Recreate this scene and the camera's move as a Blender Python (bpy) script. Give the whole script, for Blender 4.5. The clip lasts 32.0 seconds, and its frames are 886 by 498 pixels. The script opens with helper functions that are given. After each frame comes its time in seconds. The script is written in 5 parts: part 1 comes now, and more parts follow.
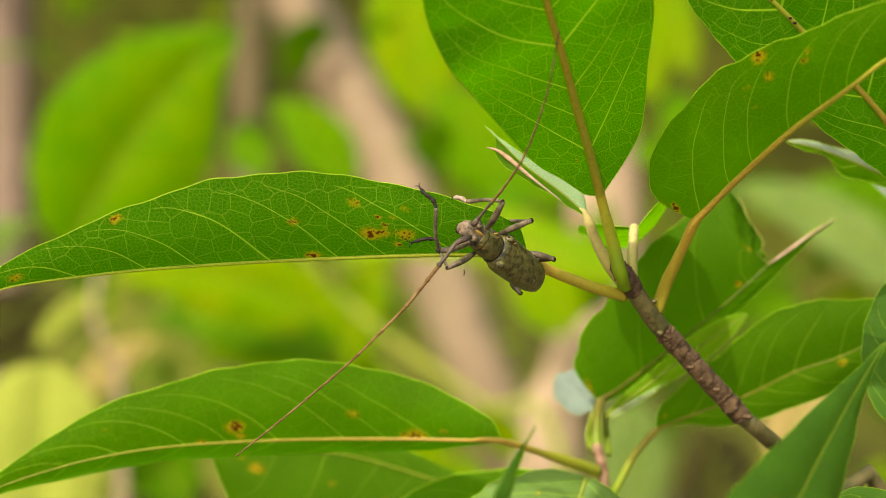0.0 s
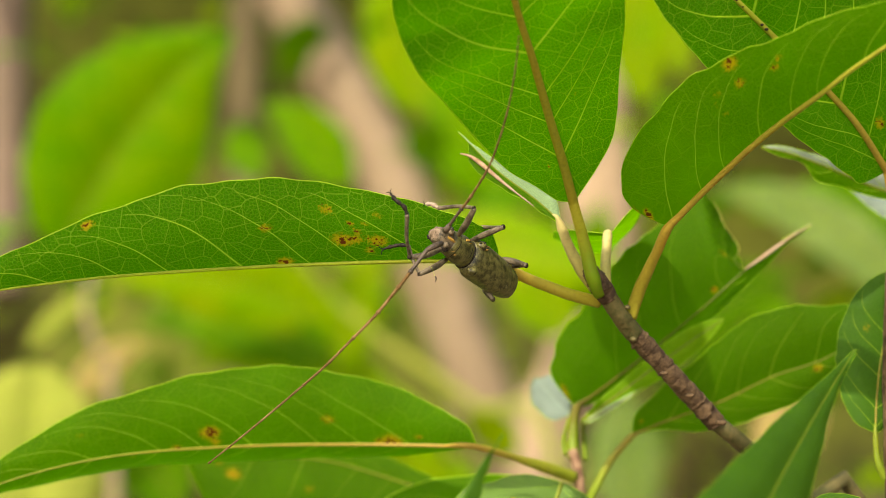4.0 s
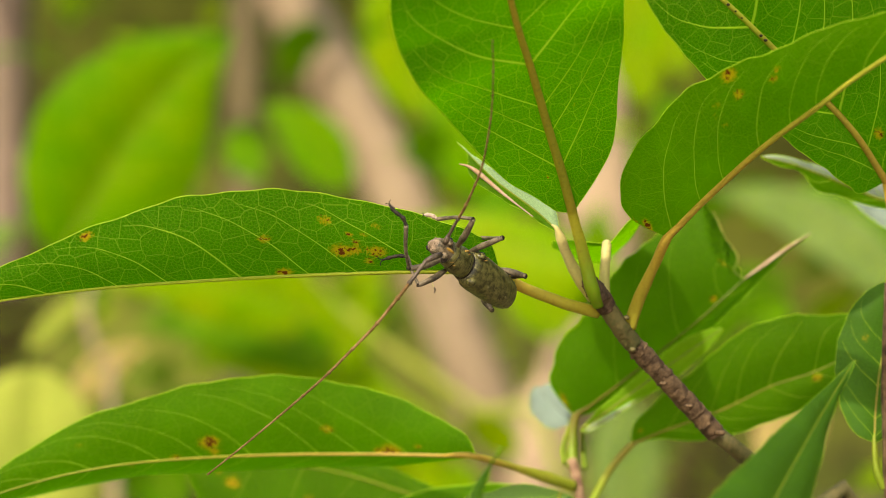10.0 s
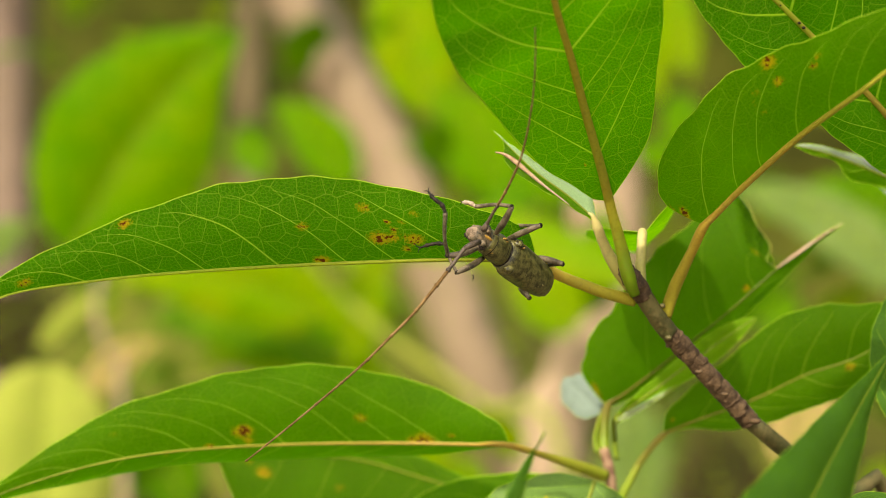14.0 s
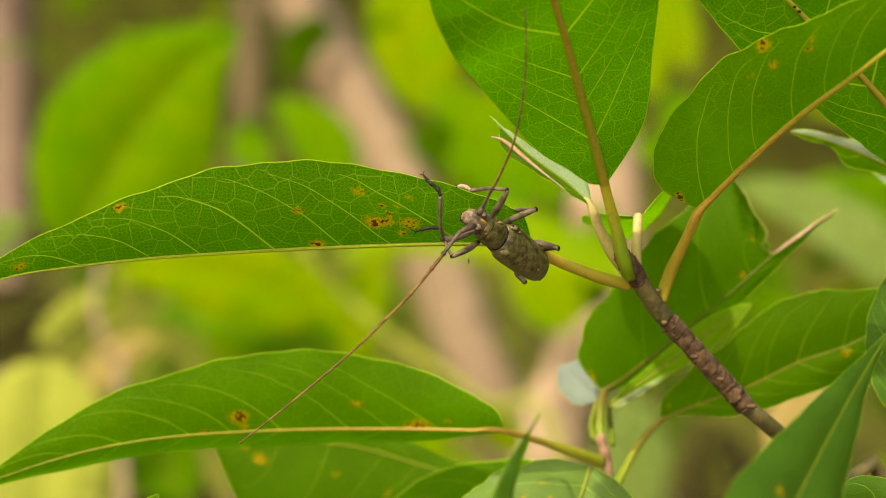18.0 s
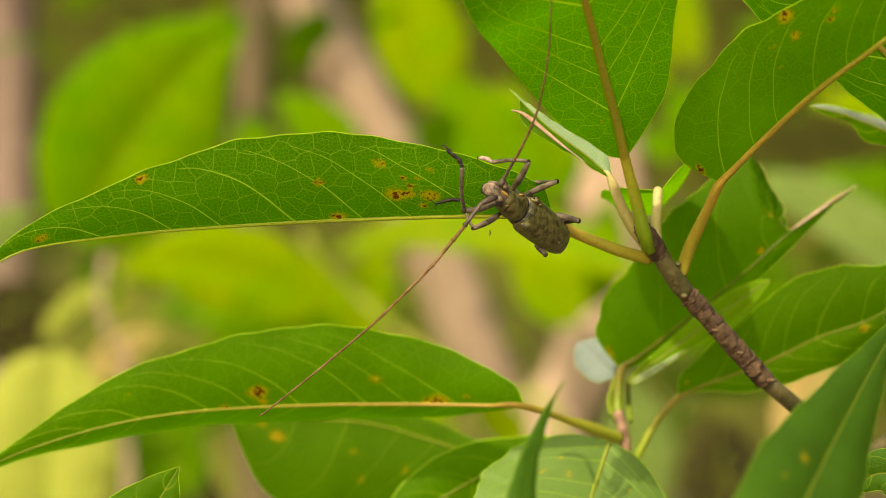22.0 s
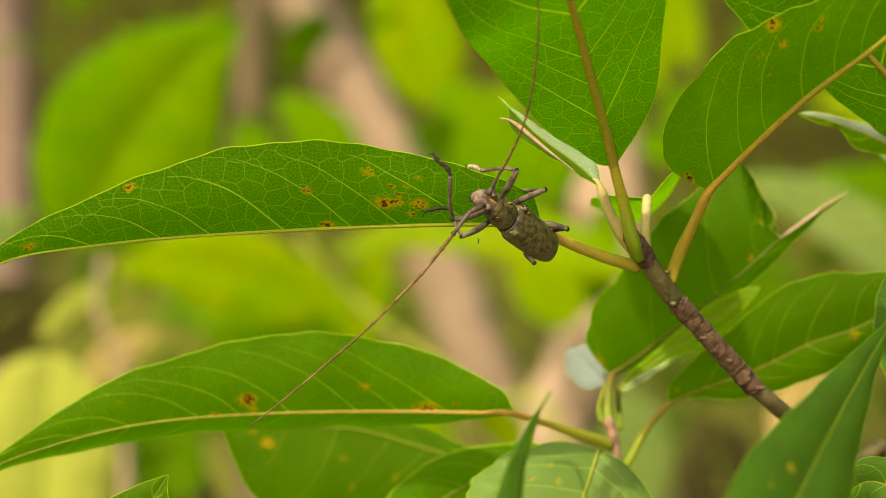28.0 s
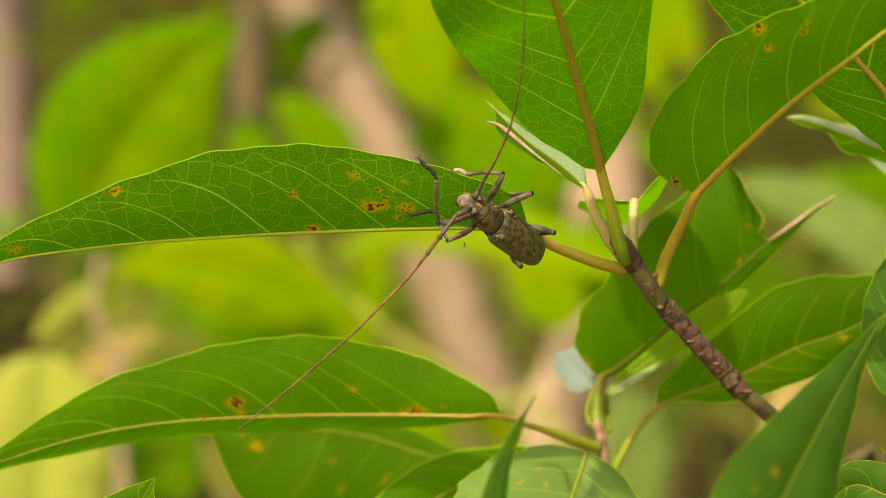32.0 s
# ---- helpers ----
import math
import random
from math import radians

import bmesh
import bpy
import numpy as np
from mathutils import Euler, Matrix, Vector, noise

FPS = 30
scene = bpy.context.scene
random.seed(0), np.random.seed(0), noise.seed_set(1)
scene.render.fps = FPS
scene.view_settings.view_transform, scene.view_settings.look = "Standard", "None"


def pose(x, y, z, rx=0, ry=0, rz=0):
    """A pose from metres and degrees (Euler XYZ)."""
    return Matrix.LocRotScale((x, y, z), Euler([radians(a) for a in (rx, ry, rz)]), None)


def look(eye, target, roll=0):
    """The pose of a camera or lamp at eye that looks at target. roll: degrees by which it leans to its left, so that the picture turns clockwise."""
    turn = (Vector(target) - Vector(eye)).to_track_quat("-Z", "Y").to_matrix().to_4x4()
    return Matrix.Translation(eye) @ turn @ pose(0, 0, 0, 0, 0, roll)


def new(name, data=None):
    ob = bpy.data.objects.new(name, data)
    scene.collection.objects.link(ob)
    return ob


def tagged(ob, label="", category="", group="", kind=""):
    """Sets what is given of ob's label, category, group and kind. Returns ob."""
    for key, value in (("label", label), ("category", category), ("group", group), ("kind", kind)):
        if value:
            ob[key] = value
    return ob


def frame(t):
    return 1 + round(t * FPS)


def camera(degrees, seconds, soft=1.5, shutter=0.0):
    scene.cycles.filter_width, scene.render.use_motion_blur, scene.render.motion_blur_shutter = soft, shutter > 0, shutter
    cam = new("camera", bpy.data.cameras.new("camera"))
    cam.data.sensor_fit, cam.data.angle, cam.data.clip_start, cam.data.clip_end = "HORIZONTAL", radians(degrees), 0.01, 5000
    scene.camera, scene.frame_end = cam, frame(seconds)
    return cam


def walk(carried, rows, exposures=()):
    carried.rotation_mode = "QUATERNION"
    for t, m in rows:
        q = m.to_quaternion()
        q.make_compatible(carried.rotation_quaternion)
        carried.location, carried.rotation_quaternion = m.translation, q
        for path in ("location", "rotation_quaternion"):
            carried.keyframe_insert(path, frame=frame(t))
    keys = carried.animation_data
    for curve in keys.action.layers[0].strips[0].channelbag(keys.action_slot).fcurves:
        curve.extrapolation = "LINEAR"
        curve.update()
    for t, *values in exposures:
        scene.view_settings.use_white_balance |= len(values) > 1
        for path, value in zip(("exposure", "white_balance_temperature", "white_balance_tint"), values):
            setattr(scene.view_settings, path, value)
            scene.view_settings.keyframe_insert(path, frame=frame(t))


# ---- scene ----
# ---- camera: carried by hand before the twig, a few centimetres of drift ----
cam = camera(20, 32.0, soft=0.7)
cam.data.dof.use_dof = True
cam.data.dof.focus_distance = 0.765
cam.data.dof.aperture_fstop = 9.2


def at(x, z):
    """The camera's pose, millimetres right of and above its starting place; it always faces +y."""
    return pose(x / 1000, 0, 1.4 + z / 1000, 90, 0, 0)


walk(cam, [
    (0, at(-0.00, 0.00)), (0.5, at(-0.37, -1.80)), (1, at(3.71, -3.01)), (1.5, at(4.71, -2.00)),
    (2, at(-0.82, -3.87)), (2.5, at(-0.05, -1.92)), (3, at(5.96, 1.43)), (3.5, at(8.16, 1.04)),
    (5.5, at(8.94, 6.63)), (6, at(11.55, 5.80)), (6.5, at(9.66, 6.71)), (7, at(5.92, 7.74)),
    (7.5, at(8.42, 7.63)), (8, at(11.26, 5.49)), (8.5, at(7.68, 5.83)), (9, at(5.86, 8.46)),
    (9.5, at(8.14, 7.57)), (10, at(8.73, 5.18)), (10.5, at(9.18, 5.36)), (11, at(4.70, 4.01)),
    (11.5, at(-0.48, 1.05)), (12, at(3.61, 1.38)), (12.5, at(6.91, 2.96)), (13, at(5.10, 3.57)),
    (13.5, at(1.01, 2.77)), (14, at(-2.67, 1.44)), (14.5, at(0.39, 1.65)), (16.5, at(-2.32, -2.47)),
    (17, at(-2.27, -4.99)), (17.5, at(-0.43, -4.95)), (18, at(-1.31, -3.39)), (18.5, at(-4.74, -5.32)),
    (19, at(-5.80, -8.11)), (19.5, at(-4.48, -8.55)), (20, at(-5.05, -8.15)), (20.5, at(-6.77, -8.40)),
    (21, at(-7.27, -9.18)), (21.5, at(-7.66, -11.37)), (22, at(-7.63, -11.77)), (22.5, at(-8.39, -11.14)),
    (23, at(-8.44, -11.41)), (23.5, at(-7.92, -12.46)), (24, at(-7.84, -13.11)), (24.5, at(-8.54, -12.93)),
    (25, at(-8.23, -12.22)), (25.5, at(-7.49, -12.75)), (27.5, at(-4.84, -9.26)), (28, at(-4.18, -9.29)),
    (28.5, at(-4.61, -8.35)), (29, at(-2.08, -6.18)), (29.5, at(2.14, -4.64)), (30, at(5.45, -3.01)),
    (30.5, at(2.97, -4.03)), (31, at(-0.32, -6.30)), (31.5, at(-1.99, -8.70)), (32, at(-0.06, -8.18))],
    exposures=[(0, 0.91, 7250, 10), (14, 0.91, 7250, 10), (19, 0.82, 8050, 14), (32.0, 0.82, 8050, 14)])

# ---- world and sun ----
SUN_UP, SUN_TURN = 41, 205   # elevation; azimuth, behind the camera and to its left
world = bpy.data.worlds.new("world")
scene.world = world
world.use_nodes = True
sky = world.node_tree.nodes.new("ShaderNodeTexSky")
sky.sky_type = "NISHITA"
sky.sun_disc = False
sky.sun_elevation = radians(SUN_UP)
sky.sun_rotation = radians(SUN_TURN)
sky.air_density = 1.0
sky.dust_density = 3.0
world.node_tree.links.new(sky.outputs[0], world.node_tree.nodes["Background"].inputs[0])
world.node_tree.nodes["Background"].inputs[1].default_value = 0.15
sun = new("sun", bpy.data.lights.new("sun", "SUN"))
sun.data.energy = 2.1
sun.data.angle = radians(0.6)
sun.data.color = (1.0, 0.95, 0.86)
sun.matrix_world = look((-0.40, -0.84, 0.80), (0, 0, 0))


# ---- small tools ----
def mm(x, y, z):
    """A place in millimetres from the camera's starting point, which is 1.4 m above the ground."""
    return Vector((x / 1000, y / 1000, 1.4 + z / 1000))


def mesh_of(name, verts, faces, mat, smooth=True):
    me = bpy.data.meshes.new(name)
    me.from_pydata([tuple(v) for v in verts], [], faces)
    me.materials.append(mat)
    if smooth:
        me.polygons.foreach_set("use_smooth", [True] * len(me.polygons))
    me.update()
    return me


def part(name, me, parent=None, label=""):
    ob = new(name, me)
    ob.parent = parent
    return tagged(ob, label=label)


def thing(name, place, label, category, group=""):
    """An Empty at a thing's base; its parts are built in world places and moved into its space."""
    ob = new(name)
    ob.location = place
    ob.empty_display_size = 0.01
    return tagged(ob, label=label, category=category, group=group)


def under(ob, parent):
    """Hang ob, built in world places, under parent, which has no turn."""
    base = parent.location.copy()
    up = parent.parent
    while up:
        base += up.location
        up = up.parent
    ob.parent = parent
    ob.location = ob.location - base
    return ob


def spline(points, n):
    """n + 1 points evenly spaced on a smooth curve through the given ones."""
    p = [np.array(q, float) for q in points]
    p = [2 * p[0] - p[1]] + p + [2 * p[-1] - p[-2]]
    out = []
    for i in range(1, len(p) - 2):
        for s in np.linspace(0, 1, 24, endpoint=False):
            a, b, c, d = p[i - 1:i + 3]
            out.append(0.5 * (2 * b + (c - a) * s + (2 * a - 5 * b + 4 * c - d) * s ** 2 + (3 * b - a - 3 * c + d) * s ** 3))
    out.append(p[-2])
    out = np.array(out)
    arc = np.r_[0, np.cumsum(np.linalg.norm(np.diff(out, axis=0), axis=1))]
    t = np.linspace(0, arc[-1], n + 1)
    return np.stack([np.interp(t, arc, out[:, k]) for k in range(3)], axis=1)


def tube(curve, radii, sides=12, bump=None):
    """Vertices and faces of a round tube along a curve; radii in millimetres at even steps; bump(i, angle) scales the radius."""
    c = np.array(curve, float)
    n = len(c)
    r = np.interp(np.linspace(0, 1, n), np.linspace(0, 1, len(radii)), radii) / 1000
    t = np.gradient(c, axis=0)
    t /= np.linalg.norm(t, axis=1)[:, None] + 1e-12
    side = np.cross(t[0], (0.13, 0.95, 0.29))
    verts, faces = [], []
    for i in range(n):
        side = side - t[i] * side.dot(t[i])
        side /= np.linalg.norm(side)
        other = np.cross(t[i], side)
        for k in range(sides):
            a = 2 * math.pi * k / sides
            q = r[i] * (bump(i / (n - 1), a) if bump else 1)
            verts.append(c[i] + q * (math.cos(a) * side + math.sin(a) * other))
    for i in range(n - 1):
        for k in range(sides):
            a, b = i * sides + k, i * sides + (k + 1) % sides
            faces.append((a, b, b + sides, a + sides))
    faces.append(tuple(range(sides))[::-1])
    faces.append(tuple((n - 1) * sides + k for k in range(sides)))
    return verts, faces


# ---- materials ----
def material(name):
    m = bpy.data.materials.new(name)
    m.use_nodes = True
    m.node_tree.nodes.clear()
    return m, m.node_tree.nodes, m.node_tree.links


def node(nodes, kind, **values):
    n = nodes.new("ShaderNode" + kind)
    for key, value in values.items():
        n.inputs[key.replace("_", " ")].default_value = value
    return n


def mix_colour(nodes, links, fac, a, b):
    m = nodes.new("ShaderNodeMix")
    m.data_type = "RGBA"
    for socket, value in ((m.inputs[0], fac), (m.inputs[6], a), (m.inputs[7], b)):
        if isinstance(value, (tuple, list)):
            socket.default_value = (*value, 1)
        elif isinstance(value, (int, float)):
            socket.default_value = value
        else:
            links.new(value, socket)
    return m.outputs[2]


def ramp(nodes, links, value, lo, hi):
    r = nodes.new("ShaderNodeMapRange")
    r.interpolation_type = "SMOOTHSTEP"
    r.inputs["From Min"].default_value, r.inputs["From Max"].default_value = lo, hi
    links.new(value, r.inputs[0])
    return r.outputs[0]


def maths(nodes, links, op, a, b):
    m = nodes.new("ShaderNodeMath")
    m.operation = op
    for socket, value in ((m.inputs[0], a), (m.inputs[1], b)):
        if isinstance(value, (int, float)):
            socket.default_value = value
        else:
            links.new(value, socket)
    return m.outputs[0]


def leaf_material(name, face, glow, vein, net=0.55, rough=0.5, through_light=0.55, fine=1.0, gloss=0.12, ribbed=0.9, ribwide=0.34):
    """A leaf: face is its reflected colour, glow the colour of light through it, vein that of the net of veins."""
    m, nodes, links = material(name)
    where = nodes.new("ShaderNodeAttribute")
    where.attribute_name = "blade"
    wob = node(nodes, "TexNoise", Scale=0.35, Detail=2.0)
    links.new(where.outputs["Vector"], wob.inputs["Vector"])
    moved = nodes.new("ShaderNodeVectorMath")
    moved.operation = "MULTIPLY_ADD"
    links.new(wob.outputs["Color"], moved.inputs[0])
    moved.inputs[1].default_value = (0.5, 0.5, 0)
    links.new(where.outputs["Vector"], moved.inputs[2])
    nets = []
    for scale, width in ((0.165, 0.028), (0.75 * fine, 0.10)):
        v = node(nodes, "TexVoronoi", Scale=scale, Randomness=0.85)
        v.voronoi_dimensions = "2D"
        v.feature = "DISTANCE_TO_EDGE"
        links.new(moved.outputs[0], v.inputs["Vector"])
        nets.append(ramp(nodes, links, v.outputs["Distance"], width, width * 0.2))
    both = maths(nodes, links, "MAXIMUM", nets[0], maths(nodes, links, "MULTIPLY", nets[1], 0.5))
    ribs = nodes.new("ShaderNodeAttribute")
    ribs.attribute_name = "rib"
    split = nodes.new("ShaderNodeSeparateXYZ")
    links.new(ribs.outputs["Vector"], split.inputs[0])
    off = maths(nodes, links, "ABSOLUTE", maths(nodes, links, "SUBTRACT", maths(nodes, links, "FRACT", split.outputs[0], 0.0), 0.5), 0.0)
    gap = maths(nodes, links, "MULTIPLY", off, split.outputs[2])
    wide = maths(nodes, links, "SUBTRACT", ribwide, maths(nodes, links, "MULTIPLY", split.outputs[1], 0.55 * ribwide))
    line = maths(nodes, links, "SUBTRACT", 1.0, maths(nodes, links, "DIVIDE", gap, wide))
    line = maths(nodes, links, "MULTIPLY", ramp(nodes, links, line, 0.0, 0.5), ramp(nodes, links, split.outputs[1], 0.93, 0.84))
    amount = maths(nodes, links, "MAXIMUM", maths(nodes, links, "MULTIPLY", both, net), maths(nodes, links, "MULTIPLY", line, ribbed))
    blotch = node(nodes, "TexNoise", Scale=0.045, Detail=4.0)
    links.new(where.outputs["Vector"], blotch.inputs["Vector"])
    grain = node(nodes, "TexNoise", Scale=1.4, Detail=3.0)
    links.new(where.outputs["Vector"], grain.inputs["Vector"])
    spot = nodes.new("ShaderNodeAttribute")
    spot.attribute_name = "spot"
    rag = maths(nodes, links, "MULTIPLY", maths(nodes, links, "SUBTRACT", grain.outputs[0], 0.5), 1.1)
    ragged = maths(nodes, links, "ADD", spot.outputs["Fac"], maths(nodes, links, "MULTIPLY", rag, ramp(nodes, links, spot.outputs["Fac"], 0.02, 0.3)))
    fleck = node(nodes, "TexNoise", Scale=0.75, Detail=3.0)
    links.new(where.outputs["Vector"], fleck.inputs["Vector"])
    broken = maths(nodes, links, "ADD", spot.outputs["Fac"], maths(nodes, links, "MULTIPLY", maths(nodes, links, "SUBTRACT", fleck.outputs[0], 0.5), 2.6))
    halo, core = maths(nodes, links, "MULTIPLY", ramp(nodes, links, ragged, 0.22, 0.72), 0.9), maths(nodes, links, "MULTIPLY", ramp(nodes, links, broken, 0.66, 0.88), ramp(nodes, links, spot.outputs["Fac"], 0.2, 0.42))

    cells = node(nodes, "TexVoronoi", Scale=2.5)
    cells.voronoi_dimensions = "2D"
    links.new(moved.outputs[0], cells.inputs["Vector"])
    speckle = maths(nodes, links, "MULTIPLY", ramp(nodes, links, cells.outputs["Distance"], 0.5, 0.1), 0.6)

    def tinted(base, yellow, brown, dark):
        c = mix_colour(nodes, links, ramp(nodes, links, blotch.outputs[0], 0.35, 0.75), tuple(k * dark * 0.9 for k in base), tuple(k * 0.9 for k in base))
        c = mix_colour(nodes, links, speckle, c, tuple(min(1.0, k * 1.5) for k in base))
        c = mix_colour(nodes, links, amount, c, vein)
        c = mix_colour(nodes, links, halo, c, yellow)
        return mix_colour(nodes, links, core, c, brown)

    p = node(nodes, "BsdfPrincipled", Roughness=rough)
    p.inputs["Specular IOR Level"].default_value = gloss
    links.new(tinted(face, (0.62, 0.44, 0.010), (0.17, 0.05, 0.008), 0.75), p.inputs["Base Color"])
    t = nodes.new("ShaderNodeBsdfTranslucent")
    links.new(tinted(glow, (0.85, 0.66, 0.012), (0.25, 0.06, 0.005), 0.8), t.inputs["Color"])
    bump = node(nodes, "Bump", Strength=0.6, Distance=0.00025)
    links.new(maths(nodes, links, "ADD", maths(nodes, links, "MAXIMUM", both, line), maths(nodes, links, "MULTIPLY", speckle, 0.6)), bump.inputs["Height"])
    links.new(bump.outputs[0], p.inputs["Normal"])
    mixed = node(nodes, "MixShader", Fac=through_light)
    links.new(p.outputs[0], mixed.inputs[1])
    links.new(t.outputs[0], mixed.inputs[2])
    out = nodes.new("ShaderNodeOutputMaterial")
    links.new(mixed.outputs[0], out.inputs[0])
    return m


def plain(name, a, b, scale, rough=0.6, bump=0.3, depth=0.0003, light=0.0, spec=0.3, detail=4.0, stretch=(1, 1, 1)):
    """Two colours in uneven patches at the given scale per metre, with relief."""
    m, nodes, links = material(name)
    where = nodes.new("ShaderNodeTexCoord")
    size = nodes.new("ShaderNodeMapping")
    size.inputs["Scale"].default_value = stretch
    links.new(where.outputs["Object"], size.inputs["Vector"])
    n1 = node(nodes, "TexNoise", Scale=scale, Detail=detail)
    n2 = node(nodes, "TexNoise", Scale=scale * 6, Detail=3.0)
    for n in (n1, n2):
        links.new(size.outputs[0], n.inputs["Vector"])
    both = maths(nodes, links, "ADD", maths(nodes, links, "MULTIPLY", n1.outputs[0], 0.65), maths(nodes, links, "MULTIPLY", n2.outputs[0], 0.35))
    colour = mix_colour(nodes, links, ramp(nodes, links, both, 0.36, 0.64), a, b)
    p = node(nodes, "BsdfPrincipled", Roughness=rough)
    p.inputs["Specular IOR Level"].default_value = spec
    links.new(colour, p.inputs["Base Color"])
    bp = node(nodes, "Bump", Strength=bump, Distance=depth)
    links.new(both, bp.inputs["Height"])
    links.new(bp.outputs[0], p.inputs["Normal"])
    last = p
    if light:
        t = nodes.new("ShaderNodeBsdfTranslucent")
        links.new(colour, t.inputs["Color"])
        last = node(nodes, "MixShader", Fac=light)
        links.new(p.outputs[0], last.inputs[1])
        links.new(t.outputs[0], last.inputs[2])
    out = nodes.new("ShaderNodeOutputMaterial")
    links.new(last.outputs[0], out.inputs[0])
    return m


VEIN = (0.48, 0.80, 0.03)
LEAF = leaf_material("leaf_underside", (0.052, 0.188, 0.002), (0.165, 0.68, 0.001), VEIN, net=0.52, ribbed=0.8)
LEAF_VEINED = leaf_material("leaf_underside_strong_veins", (0.052, 0.188, 0.002), (0.165, 0.68, 0.001), VEIN, net=0.52, ribbed=1.0, ribwide=0.45)
LEAF_SOFT = leaf_material("leaf_smooth", (0.080, 0.220, 0.002), (0.26, 0.78, 0.001), (0.52, 0.82, 0.03), net=0.24, fine=0.8, through_light=0.6, ribbed=0.42)
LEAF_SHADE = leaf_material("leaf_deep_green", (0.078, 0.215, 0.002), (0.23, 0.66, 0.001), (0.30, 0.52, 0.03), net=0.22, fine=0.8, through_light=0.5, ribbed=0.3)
LEAF_TOUGH = leaf_material("leaf_tough", (0.078, 0.20, 0.003), (0.22, 0.64, 0.001), (0.40, 0.60, 0.03), net=0.15, fine=0.8, ribbed=0.3)
LEAF_TOP = leaf_material("leaf_upperside", (0.052, 0.145, 0.006), (0.13, 0.40, 0.002), (0.18, 0.33, 0.03), net=0.12, rough=0.48, through_light=0.32, gloss=0.14, ribbed=0.25)
LEAF_WAX = leaf_material("leaf_waxy_upperside", (0.17, 0.31, 0.05), (0.22, 0.5, 0.006), (0.34, 0.52, 0.10), net=0.12, rough=0.36, through_light=0.3, gloss=0.25, ribbed=0.3)
LEAF_DUSTY = leaf_material("leaf_dusty", (0.34, 0.50, 0.24), (0.30, 0.6, 0.10), (0.42, 0.58, 0.28), net=0.1, through_light=0.3, ribbed=0.2)
LEAF_SILVER = leaf_material("leaf_young_silver", (0.52, 0.60, 0.46), (0.42, 0.58, 0.30), (0.55, 0.62, 0.45), net=0.1, through_light=0.4, ribbed=0.1)
LEAF_PALE = leaf_material("leaf_silvery", (0.26, 0.33, 0.26), (0.27, 0.40, 0.18), (0.34, 0.42, 0.30), net=0.12, rough=0.5, through_light=0.15, ribbed=0.2)
RIB_GREEN = plain("vein_pale_green", (0.50, 0.78, 0.03), (0.60, 0.86, 0.05), 120, 0.5, 0.2, light=0.6)


def stalk_material(name, low, neck, tip, light=0.25):
    """A leaf's stalk and midrib: colours at the twig, at the blade's base and at the blade's tip, with fine lengthwise streaks."""
    m, nodes, links = material(name)
    way = nodes.new("ShaderNodeAttribute")
    way.attribute_name = "along"
    where = nodes.new("ShaderNodeTexCoord")
    n1 = node(nodes, "TexNoise", Scale=90.0, Detail=4.0)
    n2 = node(nodes, "TexNoise", Scale=900.0, Detail=3.0)
    for n in (n1, n2):
        links.new(where.outputs["Object"], n.inputs["Vector"])
    shift = maths(nodes, links, "ADD", way.outputs["Fac"], maths(nodes, links, "MULTIPLY", maths(nodes, links, "SUBTRACT", n1.outputs[0], 0.5), 0.5))
    colour = mix_colour(nodes, links, ramp(nodes, links, shift, 0.1, 0.85), low, neck)
    colour = mix_colour(nodes, links, ramp(nodes, links, shift, 1.05, 1.75), colour, tip)
    colour = mix_colour(nodes, links, maths(nodes, links, "MULTIPLY", ramp(nodes, links, n2.outputs[0], 0.45, 0.75), 0.35), colour, tuple(0.55 * k for k in neck))
    p = node(nodes, "BsdfPrincipled", Roughness=0.42)
    p.inputs["Specular IOR Level"].default_value = 0.3
    links.new(colour, p.inputs["Base Color"])
    bp = node(nodes, "Bump", Strength=0.3, Distance=0.0002)
    links.new(n2.outputs[0], bp.inputs["Height"])
    links.new(bp.outputs[0], p.inputs["Normal"])
    t = nodes.new("ShaderNodeBsdfTranslucent")
    links.new(colour, t.inputs["Color"])
    mixed = node(nodes, "MixShader", Fac=light)
    links.new(p.outputs[0], mixed.inputs[1])
    links.new(t.outputs[0], mixed.inputs[2])
    out = nodes.new("ShaderNodeOutputMaterial")
    links.new(mixed.outputs[0], out.inputs[0])
    return m


STALK_UPRIGHT = stalk_material("stalk_green_to_tan", (0.28, 0.47, 0.02), (0.72, 0.64, 0.07), (0.82, 0.60, 0.07), 0.5)
STALK_TAN = stalk_material("stalk_tan", (0.54, 0.49, 0.05), (0.70, 0.47, 0.085), (0.52, 0.60, 0.05), 0.35)
STALK_FOLD = stalk_material("stalk_ochre", (0.54, 0.47, 0.05), (0.74, 0.54, 0.08), (0.60, 0.62, 0.06), 0.4)
STALK_BROWN = stalk_material("stalk_brown", (0.30, 0.42, 0.025), (0.36, 0.29, 0.035), (0.28, 0.34, 0.025))
STALK_LOW = stalk_material("stalk_low", (0.50, 0.56, 0.045), (0.60, 0.42, 0.07), (0.36, 0.40, 0.03), 0.35)
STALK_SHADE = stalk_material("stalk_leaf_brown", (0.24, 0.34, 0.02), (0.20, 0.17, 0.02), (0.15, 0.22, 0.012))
STALK_CREAM = stalk_material("stalk_cream", (0.56, 0.52, 0.14), (0.66, 0.57, 0.21), (0.46, 0.56, 0.14))
RIB_LIME = stalk_material("midrib_lime", (0.40, 0.50, 0.04), (0.44, 0.50, 0.04), (0.46, 0.60, 0.035), 0.4)
